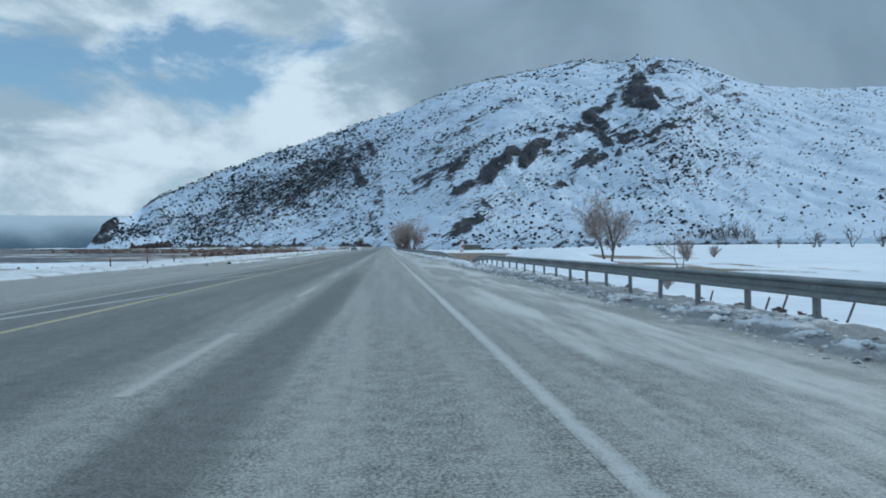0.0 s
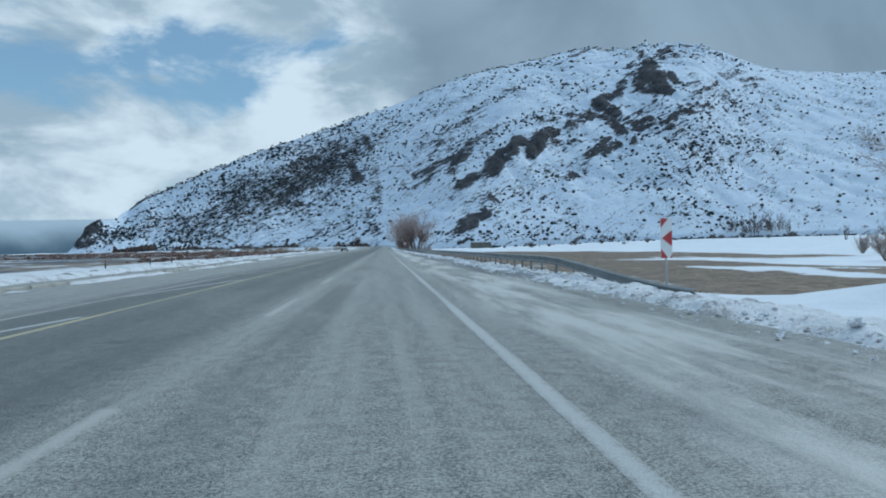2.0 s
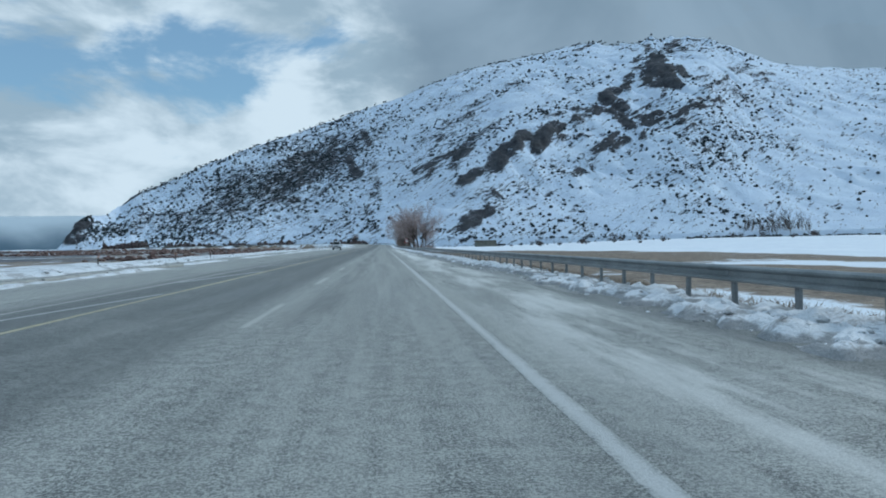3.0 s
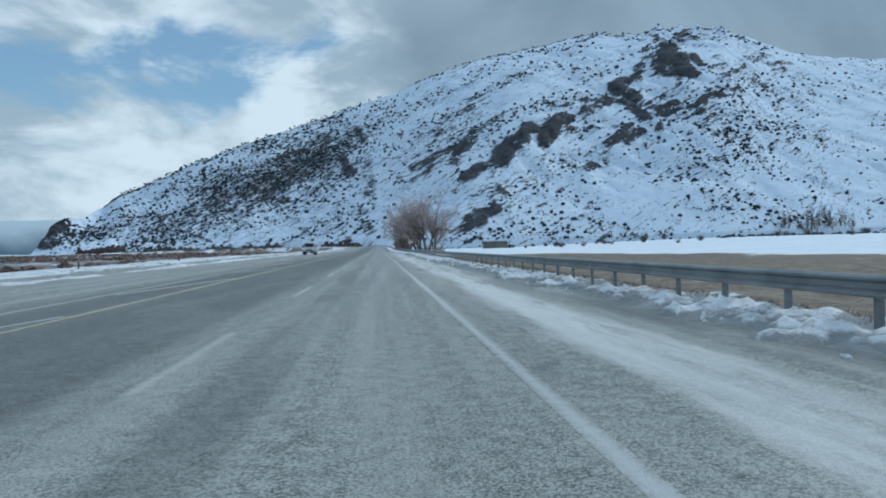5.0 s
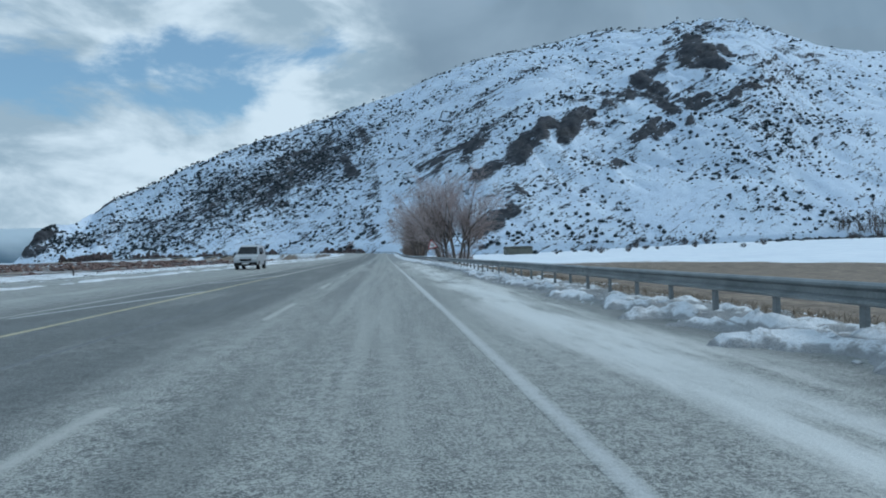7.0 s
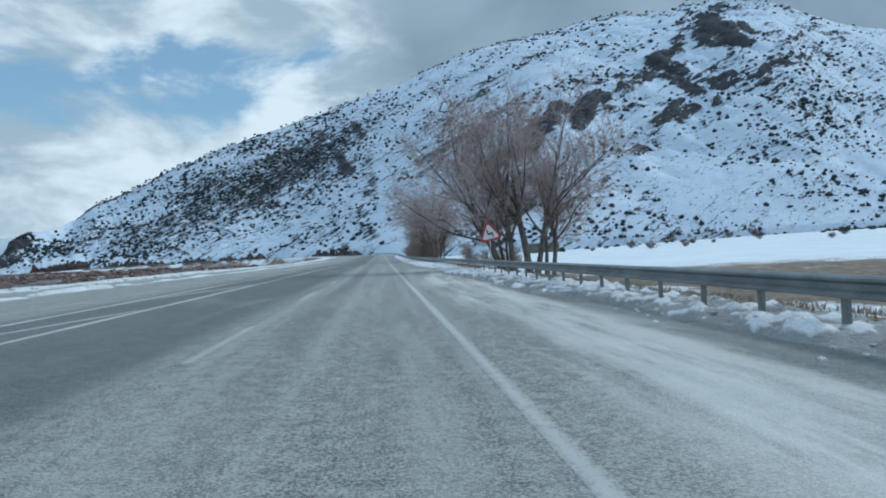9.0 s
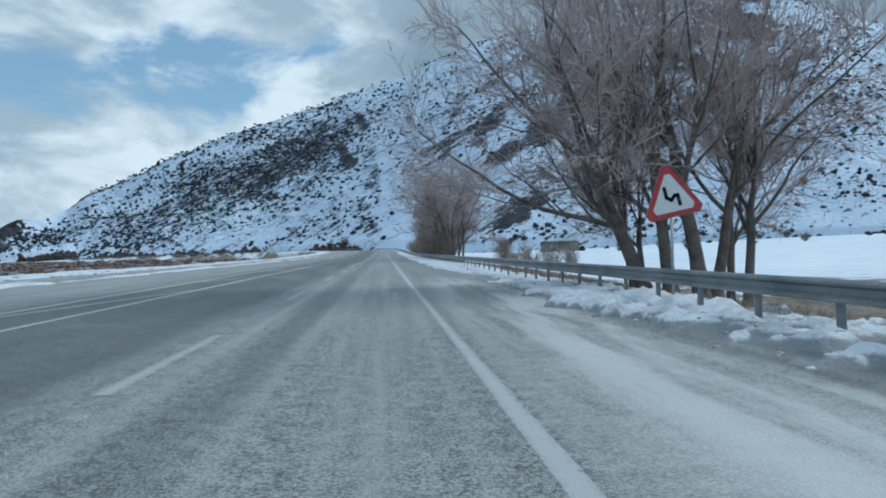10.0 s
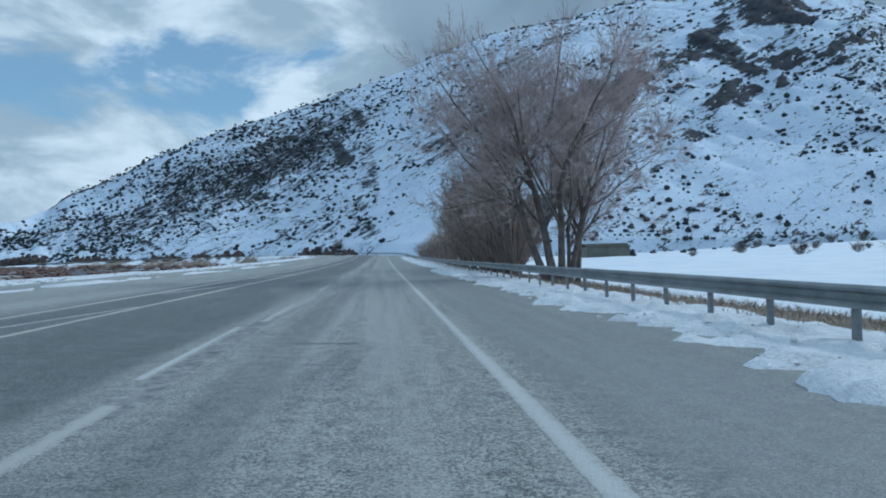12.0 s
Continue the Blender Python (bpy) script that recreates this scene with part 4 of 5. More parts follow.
def willow(seed, height, trunks, twig_mat, label, boughs=5, dense=(10, 9, 9), open_angle=34):
    """A wide leafless crown: a few leaning trunks that fork low into long arching boughs, branches and fine twigs.
    trunks: foot x, y, lean x, y, radius."""
    rng = random.Random(seed)
    wood, crown = Limbs(), Limbs()

    def aside(d, angle):
        side = d.orthogonal().normalized()
        side.rotate(Matrix.Rotation(rng.uniform(0, 6.283), 3, d))
        return d * math.cos(radians(angle)) + side * math.sin(radians(angle))

    def along(pts, f):
        g = f * (len(pts) - 1)
        i = min(int(g), len(pts) - 2)
        return pts[i].lerp(pts[i + 1], g - i), (pts[i + 1] - pts[i]).normalized(), i
    for fx, fy, lx, ly, r in trunks:
        q, rr = limb(rng, Vector((fx, fy, -0.3)), Vector((lx, ly, 1)), height * 0.36, r, r * 0.72, 6, 0.05, 0.0)
        rr[0] *= 1.5
        rr[1] *= 1.12
        wood.add(q, rr, 8)
        for k in range(boughs):
            f = 1.0 if k < 2 else rng.uniform(0.45, 0.95)
            p, d, i = along(q, f)
            way = aside(d, rng.uniform(8, 20) if k == 0 else rng.uniform(open_angle - 10, open_angle + 14))
            way.z = max(way.z, 0.35)
            L = height * rng.uniform(0.46, 0.58) * (1.0 if k < 2 else 0.9)
            b, br = limb(rng, p, way, L, rr[i] * (0.66 if k < 2 else 0.46), 0.018, 9, 0.09, 0.05)
            wood.add(b, br, 6)
            for m in range(dense[0]):
                f2 = 0.10 + 0.9 * (m + rng.random()) / dense[0]
                p2, d2, i2 = along(b, f2)
                L2 = height * 0.27 * rng.uniform(0.65, 1.1) * (1.1 - 0.55 * f2)
                r2 = min(0.045, max(0.016, br[i2] * 0.5))
                c, cr = limb(rng, p2, aside(d2, rng.uniform(26, 52)), L2, r2, 0.008, 5, 0.12, 0.06)
                (wood if r2 > 0.03 else crown).add(c, cr, 4 if r2 > 0.03 else 3)
                for n in range(dense[1]):
                    p3, d3, i3 = along(c, 0.15 + 0.85 * (n + rng.random()) / dense[1])
                    e, er = limb(rng, p3, aside(d3, rng.uniform(24, 50)), height * 0.10 * rng.uniform(0.6, 1.15), 0.011, 0.006, 2, 0.12, 0.05)
                    crown.add(e, er, 3)
                    for o in range(dense[2]):
                        p4, d4, i4 = along(e, 0.1 + 0.9 * (o + rng.random()) / dense[2])
                        t4, tr = limb(rng, p4, aside(d4, rng.uniform(20, 48)), rng.uniform(0.28, 0.66), 0.008, 0.004, 1, 0.12, 0.05)
                        crown.add(t4, tr, 3)
    t = empty("bare_tree", label=label, category="tree")
    link("trunk", mesh("trunk", wood.v, wood.f, BARK, True), t)
    link("crown", mesh("crown", crown.v, crown.f, twig_mat, False), t)
    return t


def plant(src, x, y, turn=0.0, size=1.0, tall=1.0, sink=0.0):
    c = copy_thing(src, pose(x, y, land(x, y) - sink, 0, 0, turn))
    c.scale = (size, size, size * tall)
    return c


def first_at(t, x, y, turn=0.0, sink=0.0):
    t.matrix_world = pose(x, y, land(x, y) - sink, 0, 0, turn)
    return t


WILLOW = "tall leafless willow with reddish twigs behind the guardrail"
tree_a = first_at(willow(11, 13.2, ((-0.3, 0.2, -0.34, -0.05, 0.23), (0.35, 0.0, -0.08, 0.1, 0.21)), TWIG, WILLOW, 6, (11, 9, 9), 38), 8.5, 281.0)
tree_b = first_at(willow(12, 14.0, ((0.0, 0.0, 0.0, 0.0, 0.25), (0.5, 0.3, 0.16, 0.1, 0.19)), TWIG, WILLOW, 6, (11, 9, 9), 36), 9.9, 281.3)
tree_c = first_at(willow(13, 9.6, ((0.0, 0.0, 0.22, 0.0, 0.17), (-0.3, 0.3, -0.06, 0.1, 0.14)), TWIG, WILLOW, 5, (9, 8, 8)), 11.5, 281.8)
tree_d = first_at(willow(14, 13.4, ((-0.45, 0.1, -0.34, 0.0, 0.19), (-0.1, 0.0, -0.16, 0.05, 0.21), (0.25, 0.1, 0.04, -0.05, 0.19), (0.55, 0.2, 0.36, 0.05, 0.16)), TWIG, WILLOW, 5, (11, 10, 10), 31), 8.4, 346.0)
tree_e = first_at(bare_tree("bare_tree", 15, 8.6, 3, 0.3, (11, 10, 10), DARK_TWIG, "dark leafless tree in the roadside row", thick=0.15), 8.2, 366.0)
shrub = first_at(bare_tree("bare_shrub", 16, 3.6, 16, 0.55, (9, 9), DARK_TWIG, "dense leafless brown thicket beside the guardrail", thick=0.035, first=0.12), 8.3, 369.0)
small = first_at(willow(17, 9.2, ((-0.25, 0.0, -0.10, 0.0, 0.15), (0.3, 0.1, 0.05, 0.05, 0.17)), PALE_TWIG, "pale leafless tree standing in the snow field", 6, (10, 8, 7), 30), 25.9, 82.4)
sapling = first_at(willow(27, 4.2, ((-0.2, 0.0, -0.25, 0.0, 0.06), (0.25, 0.1, 0.15, 0.0, 0.06)), PALE_TWIG, "low forked leafless sapling in the snow", 3, (5, 4, 3), 40), 30.0, 71.5)
for src, x, y, turn, size, tall in ((tree_c, 9.7, 347.5, 10, 0.9, 1.0), (tree_e, 7.9, 354, 130, 0.9, 1.0), (tree_e, 8.0, 374, 70, 1.0, 1.0), (tree_e, 8.2, 383, 200, 0.95, 1.0),
                                    (tree_e, 8.4, 395, 20, 0.85, 1.1), (tree_e, 8.0, 410, 310, 0.8, 1.0), (tree_c, 8.8, 284, 160, 0.8, 0.95), 
                                    (tree_e, -23, 706, 40, 1.2, 1.0), (tree_c, 9.0, 430, 40, 0.6, 1.0)):
    plant(src, x, y, turn, size, tall)
for k, (x, y, size) in enumerate(((8.3, 359, 1.7), (9.6, 363, 1.7), (8.0, 368, 1.8), (9.2, 376, 1.8), (7.5, 358, 1.3), (9.4, 364, 1.3), (9.2, 372, 1.3), (7.9, 356, 1.1), (8.2, 362, 1.2), (8.5, 371, 1.2), (7.9, 379, 1.2), (8.4, 388, 1.2), (8.1, 400, 1.1),
                                  (8.4, 416, 1.1), (8.0, 426, 1.0), (8.3, 440, 1.0), (8.0, 455, 0.9), (54, 126, 1.0), (16, 40, 0.3), (75, 160, 0.8))):
    plant(shrub, x, y, 47 * k, size)

# low reddish brushwood in the snow behind the rail
brush = first_at(bare_tree("brushwood", 18, 3.0, 6, 0.14, (9, 5), PALE_TWIG, "low pale reddish brushwood standing in the snow", thick=0.012, first=0.15), 10.8, 322.5)
rng = random.Random(19)
for k in range(19):
    plant(brush, 10.7 + 0.38 * k + rng.uniform(-0.5, 0.5), 323.5 + rng.uniform(-2.2, 2.4), 53 * k, rng.uniform(0.35, 0.98))
far_tree = first_at(bare_tree("bare_tree", 20, 9.0, 4, 0.30, (8, 6, 4), FAR_TWIG, "dark leafless tree in the far row", thick=0.2), 262, 556)

bush = first_at(bare_tree("bare_shrub", 26, 3.0, 18, 0.75, (8, 7), FAR_TWIG, "dark round leafless bush standing in the snow", thick=0.03, first=0.08, reach=0.5), 128, 470)

# row of poplars and single bushes at the foot of the slope
rng = random.Random(21)
for k in range(10):
    x, y = 252 + 4.2 * k + rng.uniform(-2, 2), 560 - 1.0 * k + rng.uniform(-4, 4)
    plant(far_tree, x, y, rng.uniform(0, 360), rng.uniform(1.0, 1.9), 1.1, 0.2)
for x, y, s in ((204, 330, 1.0), (209, 333, 0.8), (222, 328, 1.1), (240, 332, 1.0), (236, 326, 0.7), (190, 336, 0.7)):
    plant(far_tree, x, y, 31 * x, s, 0.9, 0.2)
spots = []
for k in range(80):
    x, y = rng.uniform(60, 420), rng.uniform(500, 600)
    if y < 640 - 0.32 * x:
        w = rng.uniform(0.9, 3.2)
        spots.append((x, y, land(x, y) - 0.1, w, w * rng.uniform(0.6, 0.9)))
for x, y, w in ((88, 483, 5.0), (90, 442, 3.4), (138, 568, 5.2), (164, 564, 6.0), (152, 460, 5.0), (81, 446, 4.4), (102, 566, 3.6), (150, 600, 5.0), (176, 563, 6.5), (118, 500, 3.6), (70, 470, 2.6), (196, 470, 5.5), (206, 480, 4.5), (128, 430, 3.0), (112, 470, 2.4), (230, 500, 6.0), (250, 480, 5.0), (214, 440, 4.0), (270, 510, 6.5)):
    plant(bush, x, y, 37 * x, w / 4.4, 0.9, 0.1)
for k in range(70):
    x = 205 + 2.6 * k
    spots.append((x, 548 - 0.15 * (x - 230) + rng.uniform(-3, 3), land(x, 548) - 0.2, rng.uniform(2.0, 5), rng.uniform(1.2, 2.8)))
rng2 = random.Random(77)
tufts = []
for k in range(70):
    x, y = rng2.uniform(7.0, 13.0), rng2.uniform(12, 50)
    w = 0.07 + 0.28 * rng2.random() ** 2
    tufts.append((x, y, land(x, y) - 0.03, w, w * rng2.uniform(0.5, 0.9)))
scrub("field_tufts", tufts, HEDGE, "dark low tufts poking through the snow behind the guardrail")
scrub("foot_scrub", spots, JUNIPER, "dark bushes on the snow at the foot of the slope")

# brown scrub and dark hedge on the lake side
spots = []
for k in range(1500):
    y = rng.uniform(240, 800)
    x = bend(y) - rng.uniform(24, 210)
    if y < 430 and x < bend(y) - 70:
        continue
    w = rng.uniform(1.0, 3.4)
    spots.append((x, y, land(x, y) - 0.1, w, w * rng.uniform(0.35, 0.7)))
scrub("lakeside_scrub", spots, REEDS, "reddish brown dead scrub beside the lake road", 2.4)
spots = []
for k in range(1250):
    u = rng.random()
    x = -345 + 330 * u + rng.uniform(-4, 4)
    y = 900 - 210 * u ** 1.6 + rng.uniform(-8, 4)
    if fbm(x, y, 40, 2, 3.0) < -0.12:
        continue
    w = rng.uniform(3, 7)
    spots.append((x, y, land(x, y) - 0.3, w, w * rng.uniform(0.8, 1.5)))
scrub("foot_hedge", spots, HEDGE, "dark brown scrub along the foot of the slope")


# ---- dry grass ----
def blades(name, count, place, mat, label, hi=0.42):
    rng = random.Random(count)
    V, F = [], []
    for k in range(count):
        x, y = place(rng)
        z = land(x, y) - 0.03
        a, h, w = rng.uniform(0, 6.28), rng.uniform(0.12, hi), rng.uniform(0.006, 0.016)
        lx, ly = rng.gauss(0, 0.16), rng.gauss(0, 0.16)
        c, s_ = math.cos(a) * w, math.sin(a) * w
        b = len(V)
        V += [(x - c, y - s_, z), (x + c, y + s_, z), (x + c * 0.6 + lx * 0.4, y + s_ * 0.6 + ly * 0.4, z + h * 0.6), (x - c * 0.6 + lx * 0.4, y - s_ * 0.6 + ly * 0.4, z + h * 0.6), (x + lx, y + ly, z + h)]
        F += [(b, b + 1, b + 2, b + 3), (b + 3, b + 2, b + 4)]
    return tagged(link(name, mesh(name, V, F, mat)), label, "grass", kind="stuff")


STRAW = two_tone("dry_straw", (0.19, 0.155, 0.12), (0.36, 0.30, 0.235), 2.0, 0.9, 0, 0.001, 9.0)
blades("dry_grass", 45000, lambda r: (6.5 + 6.5 * r.random() ** 1.4, r.uniform(74, 420)), STRAW, "dry straw-coloured grass behind the guardrail", 0.30)
blades("verge_grass", 9000, lambda r: (-16.4 - 9 * r.random() ** 1.3, r.uniform(130, 420)), STRAW, "dry brown grass on the far verge")


# ---- far verge: kerb, fence, poles ----
def kerb_block():
    b = bmesh.new()
    prof = [(-0.15, 0.0), (-0.14, 0.22), (-0.12, 0.27), (0.10, 0.28), (0.13, 0.24), (0.15, 0.0)]
    ends = [[b.verts.new((x, y, z)) for x, z in prof] for y in (-1.48, 1.48)]
    n = len(prof)
    for k in range(n):
        b.faces.new((ends[0][k], ends[0][(k + 1) % n], ends[1][(k + 1) % n], ends[1][k]))
    b.faces.new(list(reversed(ends[0])))
    b.faces.new(ends[1])
    bmesh.ops.recalc_face_normals(b, faces=b.faces[:])
    bmesh.ops.bevel(b, geom=b.edges[:], offset=0.015, segments=1, affect="EDGES")
    me = bpy.data.meshes.new("kerb_block")
    b.to_mesh(me)
    b.free()
    me.materials.append(CONCRETE)
    return me


block, rng = kerb_block(), random.Random(31)
for k in range(24):
    y = 52 + 3.0 * k
    ob = tagged(link("kerb_block", block), "low weathered concrete kerb block edged with snow", "kerb", "far verge kerb blocks")
    ob.matrix_world = pose(-12.1 + rng.uniform(-0.04, 0.04), y, road_z(-12.1, y) - 0.16, 0, 0, rng.uniform(-1, 1))

fence = empty("fence", (0, 0, 0), 0, "low dark wooden post fence in the snow", "fence")
fp = bmesh.new()
tube(fp, 0.06, 0.05, 1.5, (0, 0, 0.45), None, 7)
fpm = bpy.data.meshes.new("post")
fp.to_mesh(fpm)
fp.free()
fpm.materials.append(WOOD)
for sx, sy, sh in ((8.6, 15.2, 0.5), (8.9, 16.4, 0.42), (9.3, 14.0, 0.55), (9.0, 19.5, 0.4)):
    st = tagged(link("wooden_stake", fpm), "thin weathered wooden stake standing in the snow", "stake", "stakes behind the guardrail")
    st.matrix_world = pose(sx, sy, land(sx, sy) - 0.15, 3 * sx, -2 * sy % 5, 0)
    st.scale = (0.45, 0.45, sh)
for k in range(56):
    y = 18 + 2.2 * k
    p = link("post", fpm, fence)
    p.matrix_world = pose(-20.5, y, land(-20.5, y), rng.uniform(-4, 4), rng.uniform(-4, 4), 0)
for h in (0.55, 1.05):
    v, f = [], []
    for k in range(56):
        y = 18 + 2.2 * k
        for dx_, dz_ in ((-0.02, 0), (0.02, 0), (0.02, 0.05), (-0.02, 0.05)):
            v.append((-20.42 + dx_, y, land(-20.5, y) + h + dz_))
    for k in range(55):
        f += [(4 * k + q, 4 * k + (q + 1) % 4, 4 * k + 4 + (q + 1) % 4, 4 * k + 4 + q) for q in range(4)]
    link("rail", mesh("rail", v, f, WOOD), fence)


def marker_post(x, y, lean):
    s = empty("marker_post", (x, y, road_z(x, y) + max(0.0, left_depth(x, y)) - 0.1), 0, "short dark marker post in the snow of the verge", "marker post", "verge marker posts")
    s.rotation_euler = (radians(lean), radians(-lean * 0.6), 0)
    part("stake", tube(bmesh.new(), 0.045, 0.04, 0.62, (0, 0, 0.31), None, 8), WOOD, s, smooth=True)
    part("band", tube(bmesh.new(), 0.052, 0.052, 0.11, (0, 0, 0.54), None, 8), ORANGE, s, "faded orange reflective band", True)


rng = random.Random(53)
for y in (44, 51, 56, 66, 74, 80, 95, 103, 109, 121, 136, 148, 156, 171, 190, 204, 221):
    marker_post(-16.2 + rng.uniform(-0.35, 0.35), y, rng.uniform(-5, 5))


# ---- shed ----
def shed(at, rz):
    s = empty("shed", at, rz, "long dull green shed at the edge of the snow field", "shed")
    b = bmesh.new()
    box(b, (12, 6, 2.8), (0, 0, 1.4), bevel=0.05)
    part("wall", b, SHED_WALL, s)
    b = bmesh.new()
    vs = [b.verts.new(c) for c in ((-6.3, -3.4, 2.75), (6.3, -3.4, 2.75), (6.3, 0, 3.7), (-6.3, 0, 3.7), (-6.3, 3.4, 2.75), (6.3, 3.4, 2.75))]
    b.faces.new((vs[0], vs[1], vs[2], vs[3]))
    b.faces.new((vs[3], vs[2], vs[5], vs[4]))
    bmesh.ops.solidify(b, geom=b.faces[:], thickness=0.15)
    bmesh.ops.recalc_face_normals(b, faces=b.faces[:])
    part("roof", b, SHED_WALL, s, "weathered sheet roof")


shed((61, 506, land(61, 506) - 0.1), 4)


# ---- vehicles ----
def extrude(bm, prof, half, tuck):
    """A side outline (y, z) drawn out across x; upper points tuck in."""
    rows = [[bm.verts.new((sx * (half - tuck(z)), y, z)) for y, z in prof] for sx in (-1, 1)]
    n = len(prof)
    for k in range(n):
        bm.faces.new((rows[0][k], rows[0][(k + 1) % n], rows[1][(k + 1) % n], rows[1][k]))
    bm.faces.new(list(reversed(rows[0])))
    bm.faces.new(rows[1])
    bmesh.ops.recalc_face_normals(bm, faces=bm.faces[:])
    return bm


def wheel(parent, x, y, r=0.32, w=0.21):
    side = Matrix.Rotation(radians(90), 4, "Y")
    t = part("wheel", tube(bmesh.new(), r, r, w, (x, y, r), side, 20), RUBBER, parent, "black tyre", False)
    part("rim", tube(bmesh.new(), r * 0.62, r * 0.58, w + 0.02, (x, y, r), side, 14), SIGN_BACK, t, "grey metal rim")


def car(at, rz, paint, label):
    """A small family car, nose towards -y."""
    c = empty("car", at, rz, label, "car")
    tuck = lambda z: 0.0 if z < 0.95 else 0.24 * (z - 0.95) / 0.55
    b = extrude(bmesh.new(), [(-2.1, 0.28), (-2.16, 0.55), (-2.02, 0.78), (-1.0, 0.95), (1.75, 1.0), (2.02, 0.95), (2.1, 0.6), (2.05, 0.28)], 0.87, lambda z: 0.05 * abs(z - 0.65))
    bmesh.ops.bevel(b, geom=b.edges[:], offset=0.05, segments=2, affect="EDGES")
    part("body", b, paint, c, smooth=False)
    b = extrude(bmesh.new(), [(-1.05, 0.93), (-0.35, 1.42), (0.2, 1.5), (1.2, 1.48), (1.85, 0.97)], 0.84, tuck)
    bmesh.ops.bevel(b, geom=b.edges[:], offset=0.04, segments=2, affect="EDGES")
    part("cabin", b, paint, c)
    wind = bmesh.new()
    vs = [wind.verts.new(q) for q in ((-0.72, -1.03, 0.98), (0.72, -1.03, 0.98), (0.57, -0.40, 1.41), (-0.57, -0.40, 1.41))]
    wind.faces.new(vs)
    bmesh.ops.solidify(wind, geom=wind.faces[:], thickness=0.03)
    bmesh.ops.recalc_face_normals(wind, faces=wind.faces[:])
    part("windscreen", wind, CAR_GLASS, c, "dark windscreen")
    for sx in (-1, 1):
        g = bmesh.new()
        vs = [g.verts.new(q) for q in ((sx * 0.835, -0.85, 1.0), (sx * 0.835, 1.6, 1.0), (sx * 0.665, 1.15, 1.40), (sx * 0.665, -0.32, 1.40))]
        g.faces.new(vs)
        bmesh.ops.solidify(g, geom=g.faces[:], thickness=0.02)
        bmesh.ops.recalc_face_normals(g, faces=g.faces[:])
        part("side_window", g, CAR_GLASS, c, "dark side glass")
        b = bmesh.new()
        box(b, (0.34, 0.12, 0.14), (sx * 0.60, -2.10, 0.68), bevel=0.02)
        part("headlight", b, LAMP_GLASS, c, "clear headlamp")
        b = bmesh.new()
        box(b, (0.16, 0.10, 0.12), (sx * 0.93, -0.75, 1.02), bevel=0.02)
        part("mirror", b, paint, c)
        for y in (-1.3, 1.28):
            wheel(c, sx * 0.78, y)
    b = bmesh.new()
    box(b, (1.1, 0.06, 0.16), (0, -2.155, 0.55), bevel=0.015)
    part("grille", b, RUBBER, c, "black grille")
    b = bmesh.new()
    box(b, (0.5, 0.02, 0.11), (0, -2.185, 0.40), bevel=0.004)
    part("number_plate", b, SIGN_WHITE, c, "white plate")
    b = bmesh.new()
    box(b, (1.62, 0.08, 0.12), (0, -2.12, 0.30), bevel=0.02)
    part("bumper", b, RUBBER, c, "black lower bumper")
    return c


def plate(name, pts, thick, mat, parent, label):
    """A pane or panel through four corners."""
    g = bmesh.new()
    g.faces.new([g.verts.new(q) for q in pts])
    bmesh.ops.solidify(g, geom=g.faces[:], thickness=thick)
    bmesh.ops.recalc_face_normals(g, faces=g.faces[:])
    return part(name, g, mat, parent, label)


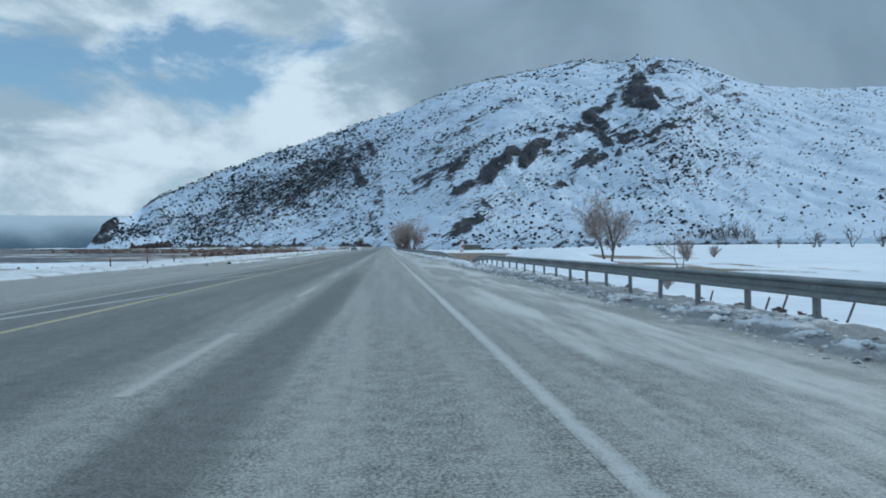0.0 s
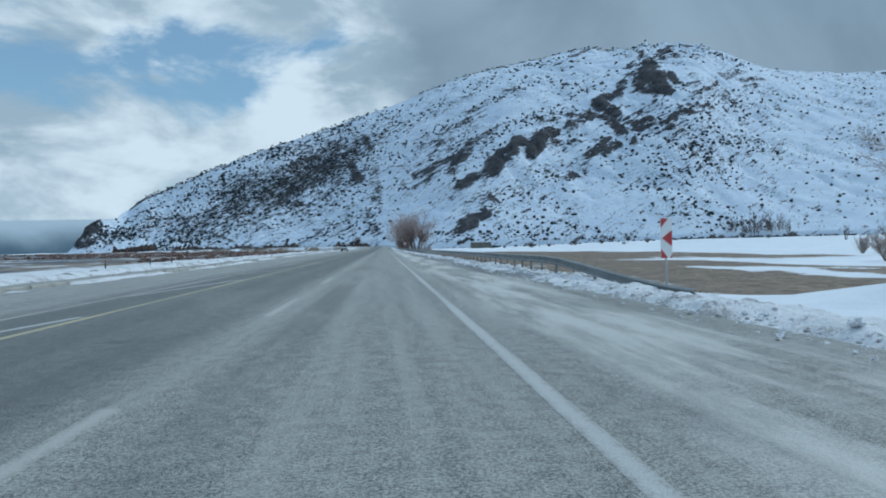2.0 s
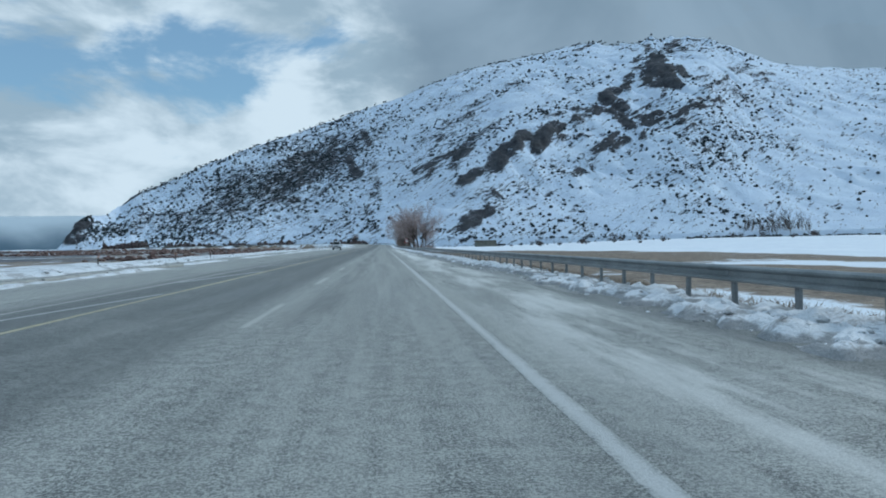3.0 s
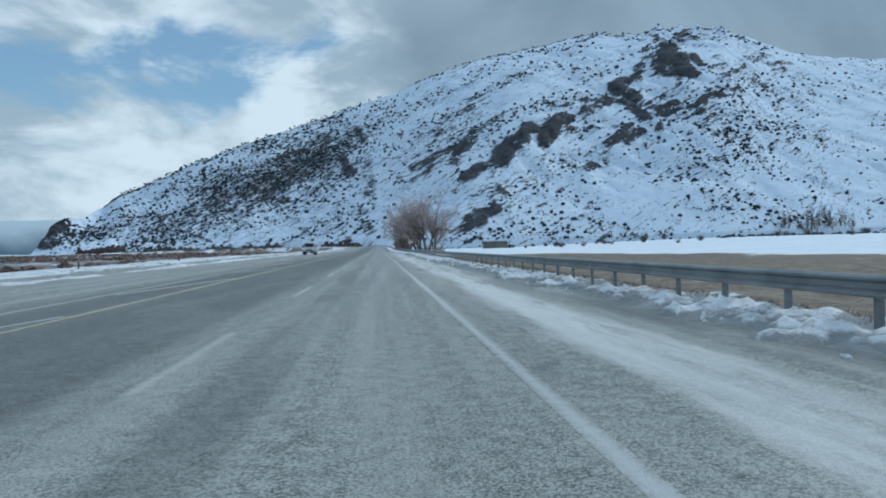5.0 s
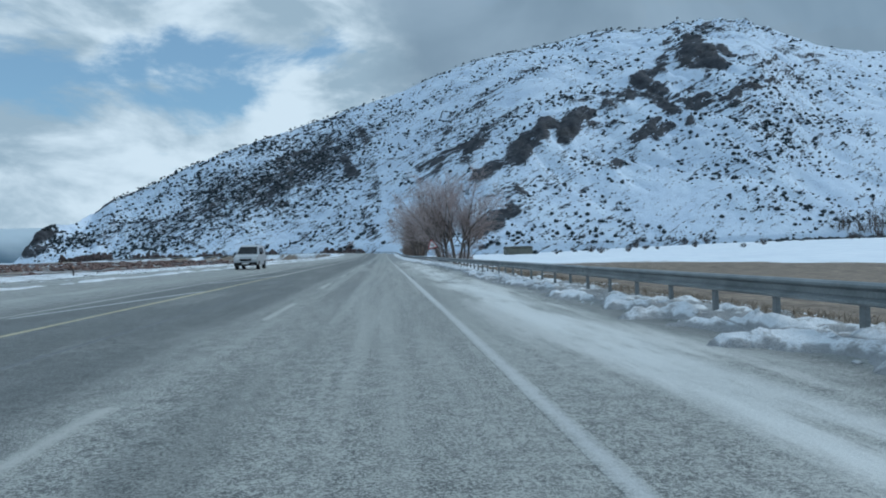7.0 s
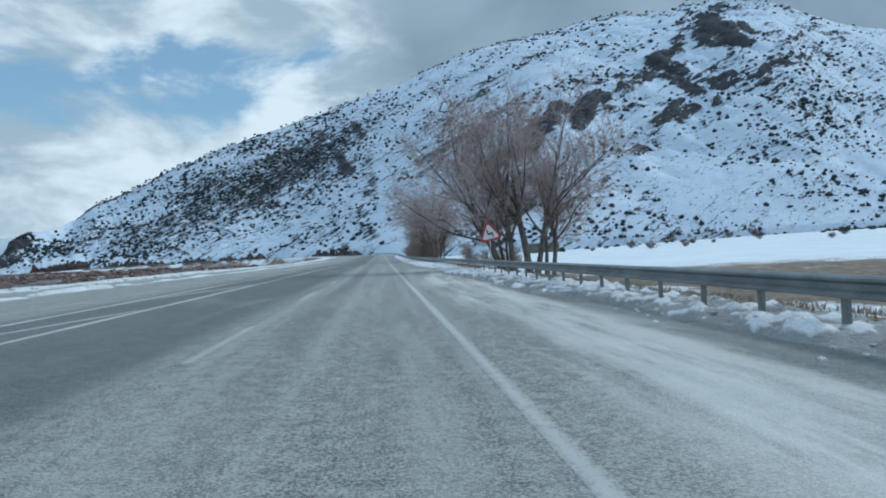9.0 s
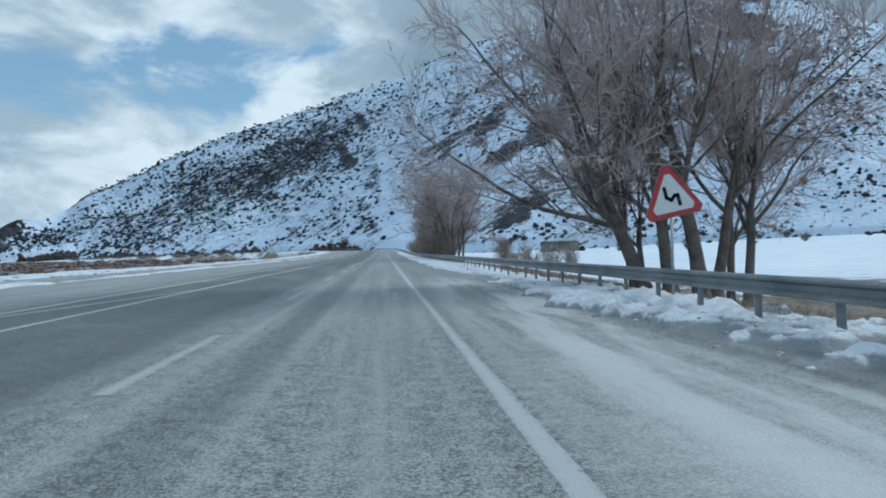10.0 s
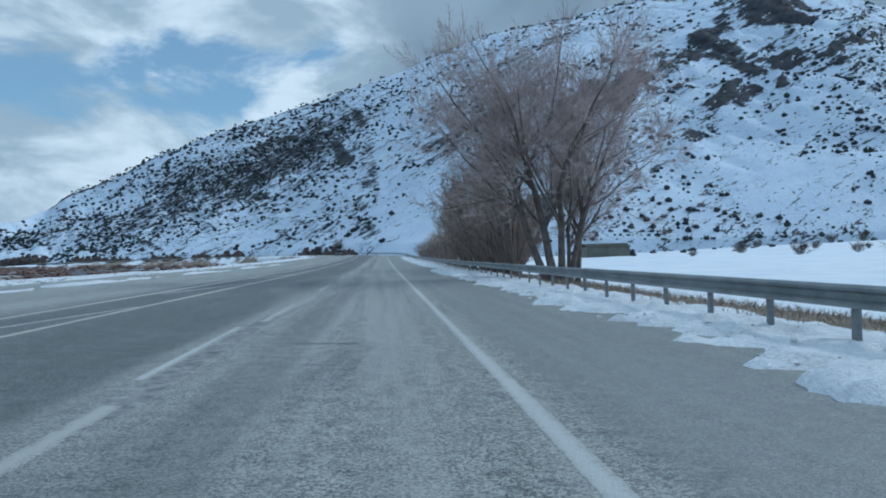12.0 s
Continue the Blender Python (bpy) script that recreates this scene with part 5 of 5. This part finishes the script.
def van(at, rz, paint, label):
    """A small one-box van, nose towards -y."""
    c = empty("van", at, rz, label, "van")
    tuck = lambda z: 0.03 * abs(z - 0.7) if z < 1.1 else 0.012 + 0.17 * (z - 1.1) / 0.74
    b = extrude(bmesh.new(), [(-2.1, 0.34), (-2.16, 0.62), (-2.04, 0.96), (-1.38, 1.14), (-0.58, 1.72), (0.1, 1.85), (1.95, 1.82), (2.12, 1.25), (2.1, 0.34)], 0.87, tuck)
    bmesh.ops.bevel(b, geom=b.edges[:], offset=0.045, segments=2, affect="EDGES")
    part("body", b, paint, c)
    plate("windscreen", ((-0.74, -1.39, 1.17), (0.74, -1.39, 1.17), (0.62, -0.62, 1.72), (-0.62, -0.62, 1.72)), 0.03, CAR_GLASS, c, "dark windscreen")
    for sx in (-1, 1):
        for y0, y1, y2, y3 in ((-1.12, -0.1, -0.1, -0.52), (0.0, 0.95, 0.95, 0.0)):
            plate("side_window", ((sx * 0.862, y0, 1.2), (sx * 0.862, y1, 1.2), (sx * 0.765, y2, 1.62), (sx * 0.765, y3, 1.62)), 0.02, CAR_GLASS, c, "dark side glass")
        for name, size, spot, mat, lab in (("headlight", (0.34, 0.16, 0.2), (sx * 0.62, -2.04, 0.83), LAMP_GLASS, "clear headlamp"), ("mirror", (0.16, 0.12, 0.2), (sx * 0.97, -1.02, 1.22), RUBBER, "black door mirror"), ("fog_lamp", (0.16, 0.05, 0.09), (sx * 0.62, -2.15, 0.44), LAMP_GLASS, "small fog lamp")):
            b = bmesh.new()
            box(b, size, spot, bevel=0.02)
            part(name, b, mat, c, lab)
        for y in (-1.32, 1.3):
            wheel(c, sx * 0.78, y)
    for name, size, spot, mat, lab in (("bumper", (1.66, 0.12, 0.26), (0, -2.12, 0.42), RUBBER, "black front bumper"), ("grille", (0.86, 0.06, 0.16), (0, -2.13, 0.72), RUBBER, "black grille"), ("number_plate", (0.5, 0.02, 0.11), (0, -2.19, 0.46), SIGN_WHITE, "white plate")):
        b = bmesh.new()
        box(b, size, spot, bevel=0.008)
        part(name, b, mat, c, lab)
    return c


def truck(at):
    t = empty("box_truck", at, 0, "dark box truck on the far road", "truck")
    b = bmesh.new()
    box(b, (2.4, 5.2, 2.3), (0, 0.6, 2.2), bevel=0.06)
    part("cargo_box", b, CAR_DARK, t)
    b = bmesh.new()
    box(b, (2.2, 1.7, 2.0), (0, 4.2, 1.7), bevel=0.12)
    part("cab", b, CAR_DARK, t)
    b = bmesh.new()
    box(b, (2.3, 7.4, 0.3), (0, 1.2, 0.85), bevel=0.03)
    part("chassis", b, RUBBER, t)
    for sx in (-1, 1):
        for y in (-1.2, 3.9):
            wheel(t, sx * 1.0, y, 0.48, 0.28)
        b = bmesh.new()
        box(b, (0.22, 0.05, 0.14), (sx * 0.95, -2.06, 0.95), bevel=0.01)
        part("tail_light", b, SIGN_RED, t, "red tail light")


van((-10.2, 239, road_z(-10.2, 239)), 0, CAR_SILVER, "silver van on the opposite lane of the road")
car((bend(500) - 10.2, 500, road_z(-10.2, 500)), 3, CAR_DARK, "dark car far off on the opposite lane")
truck((bend(588) - 0.4, 588, road_z(-0.4, 588)))
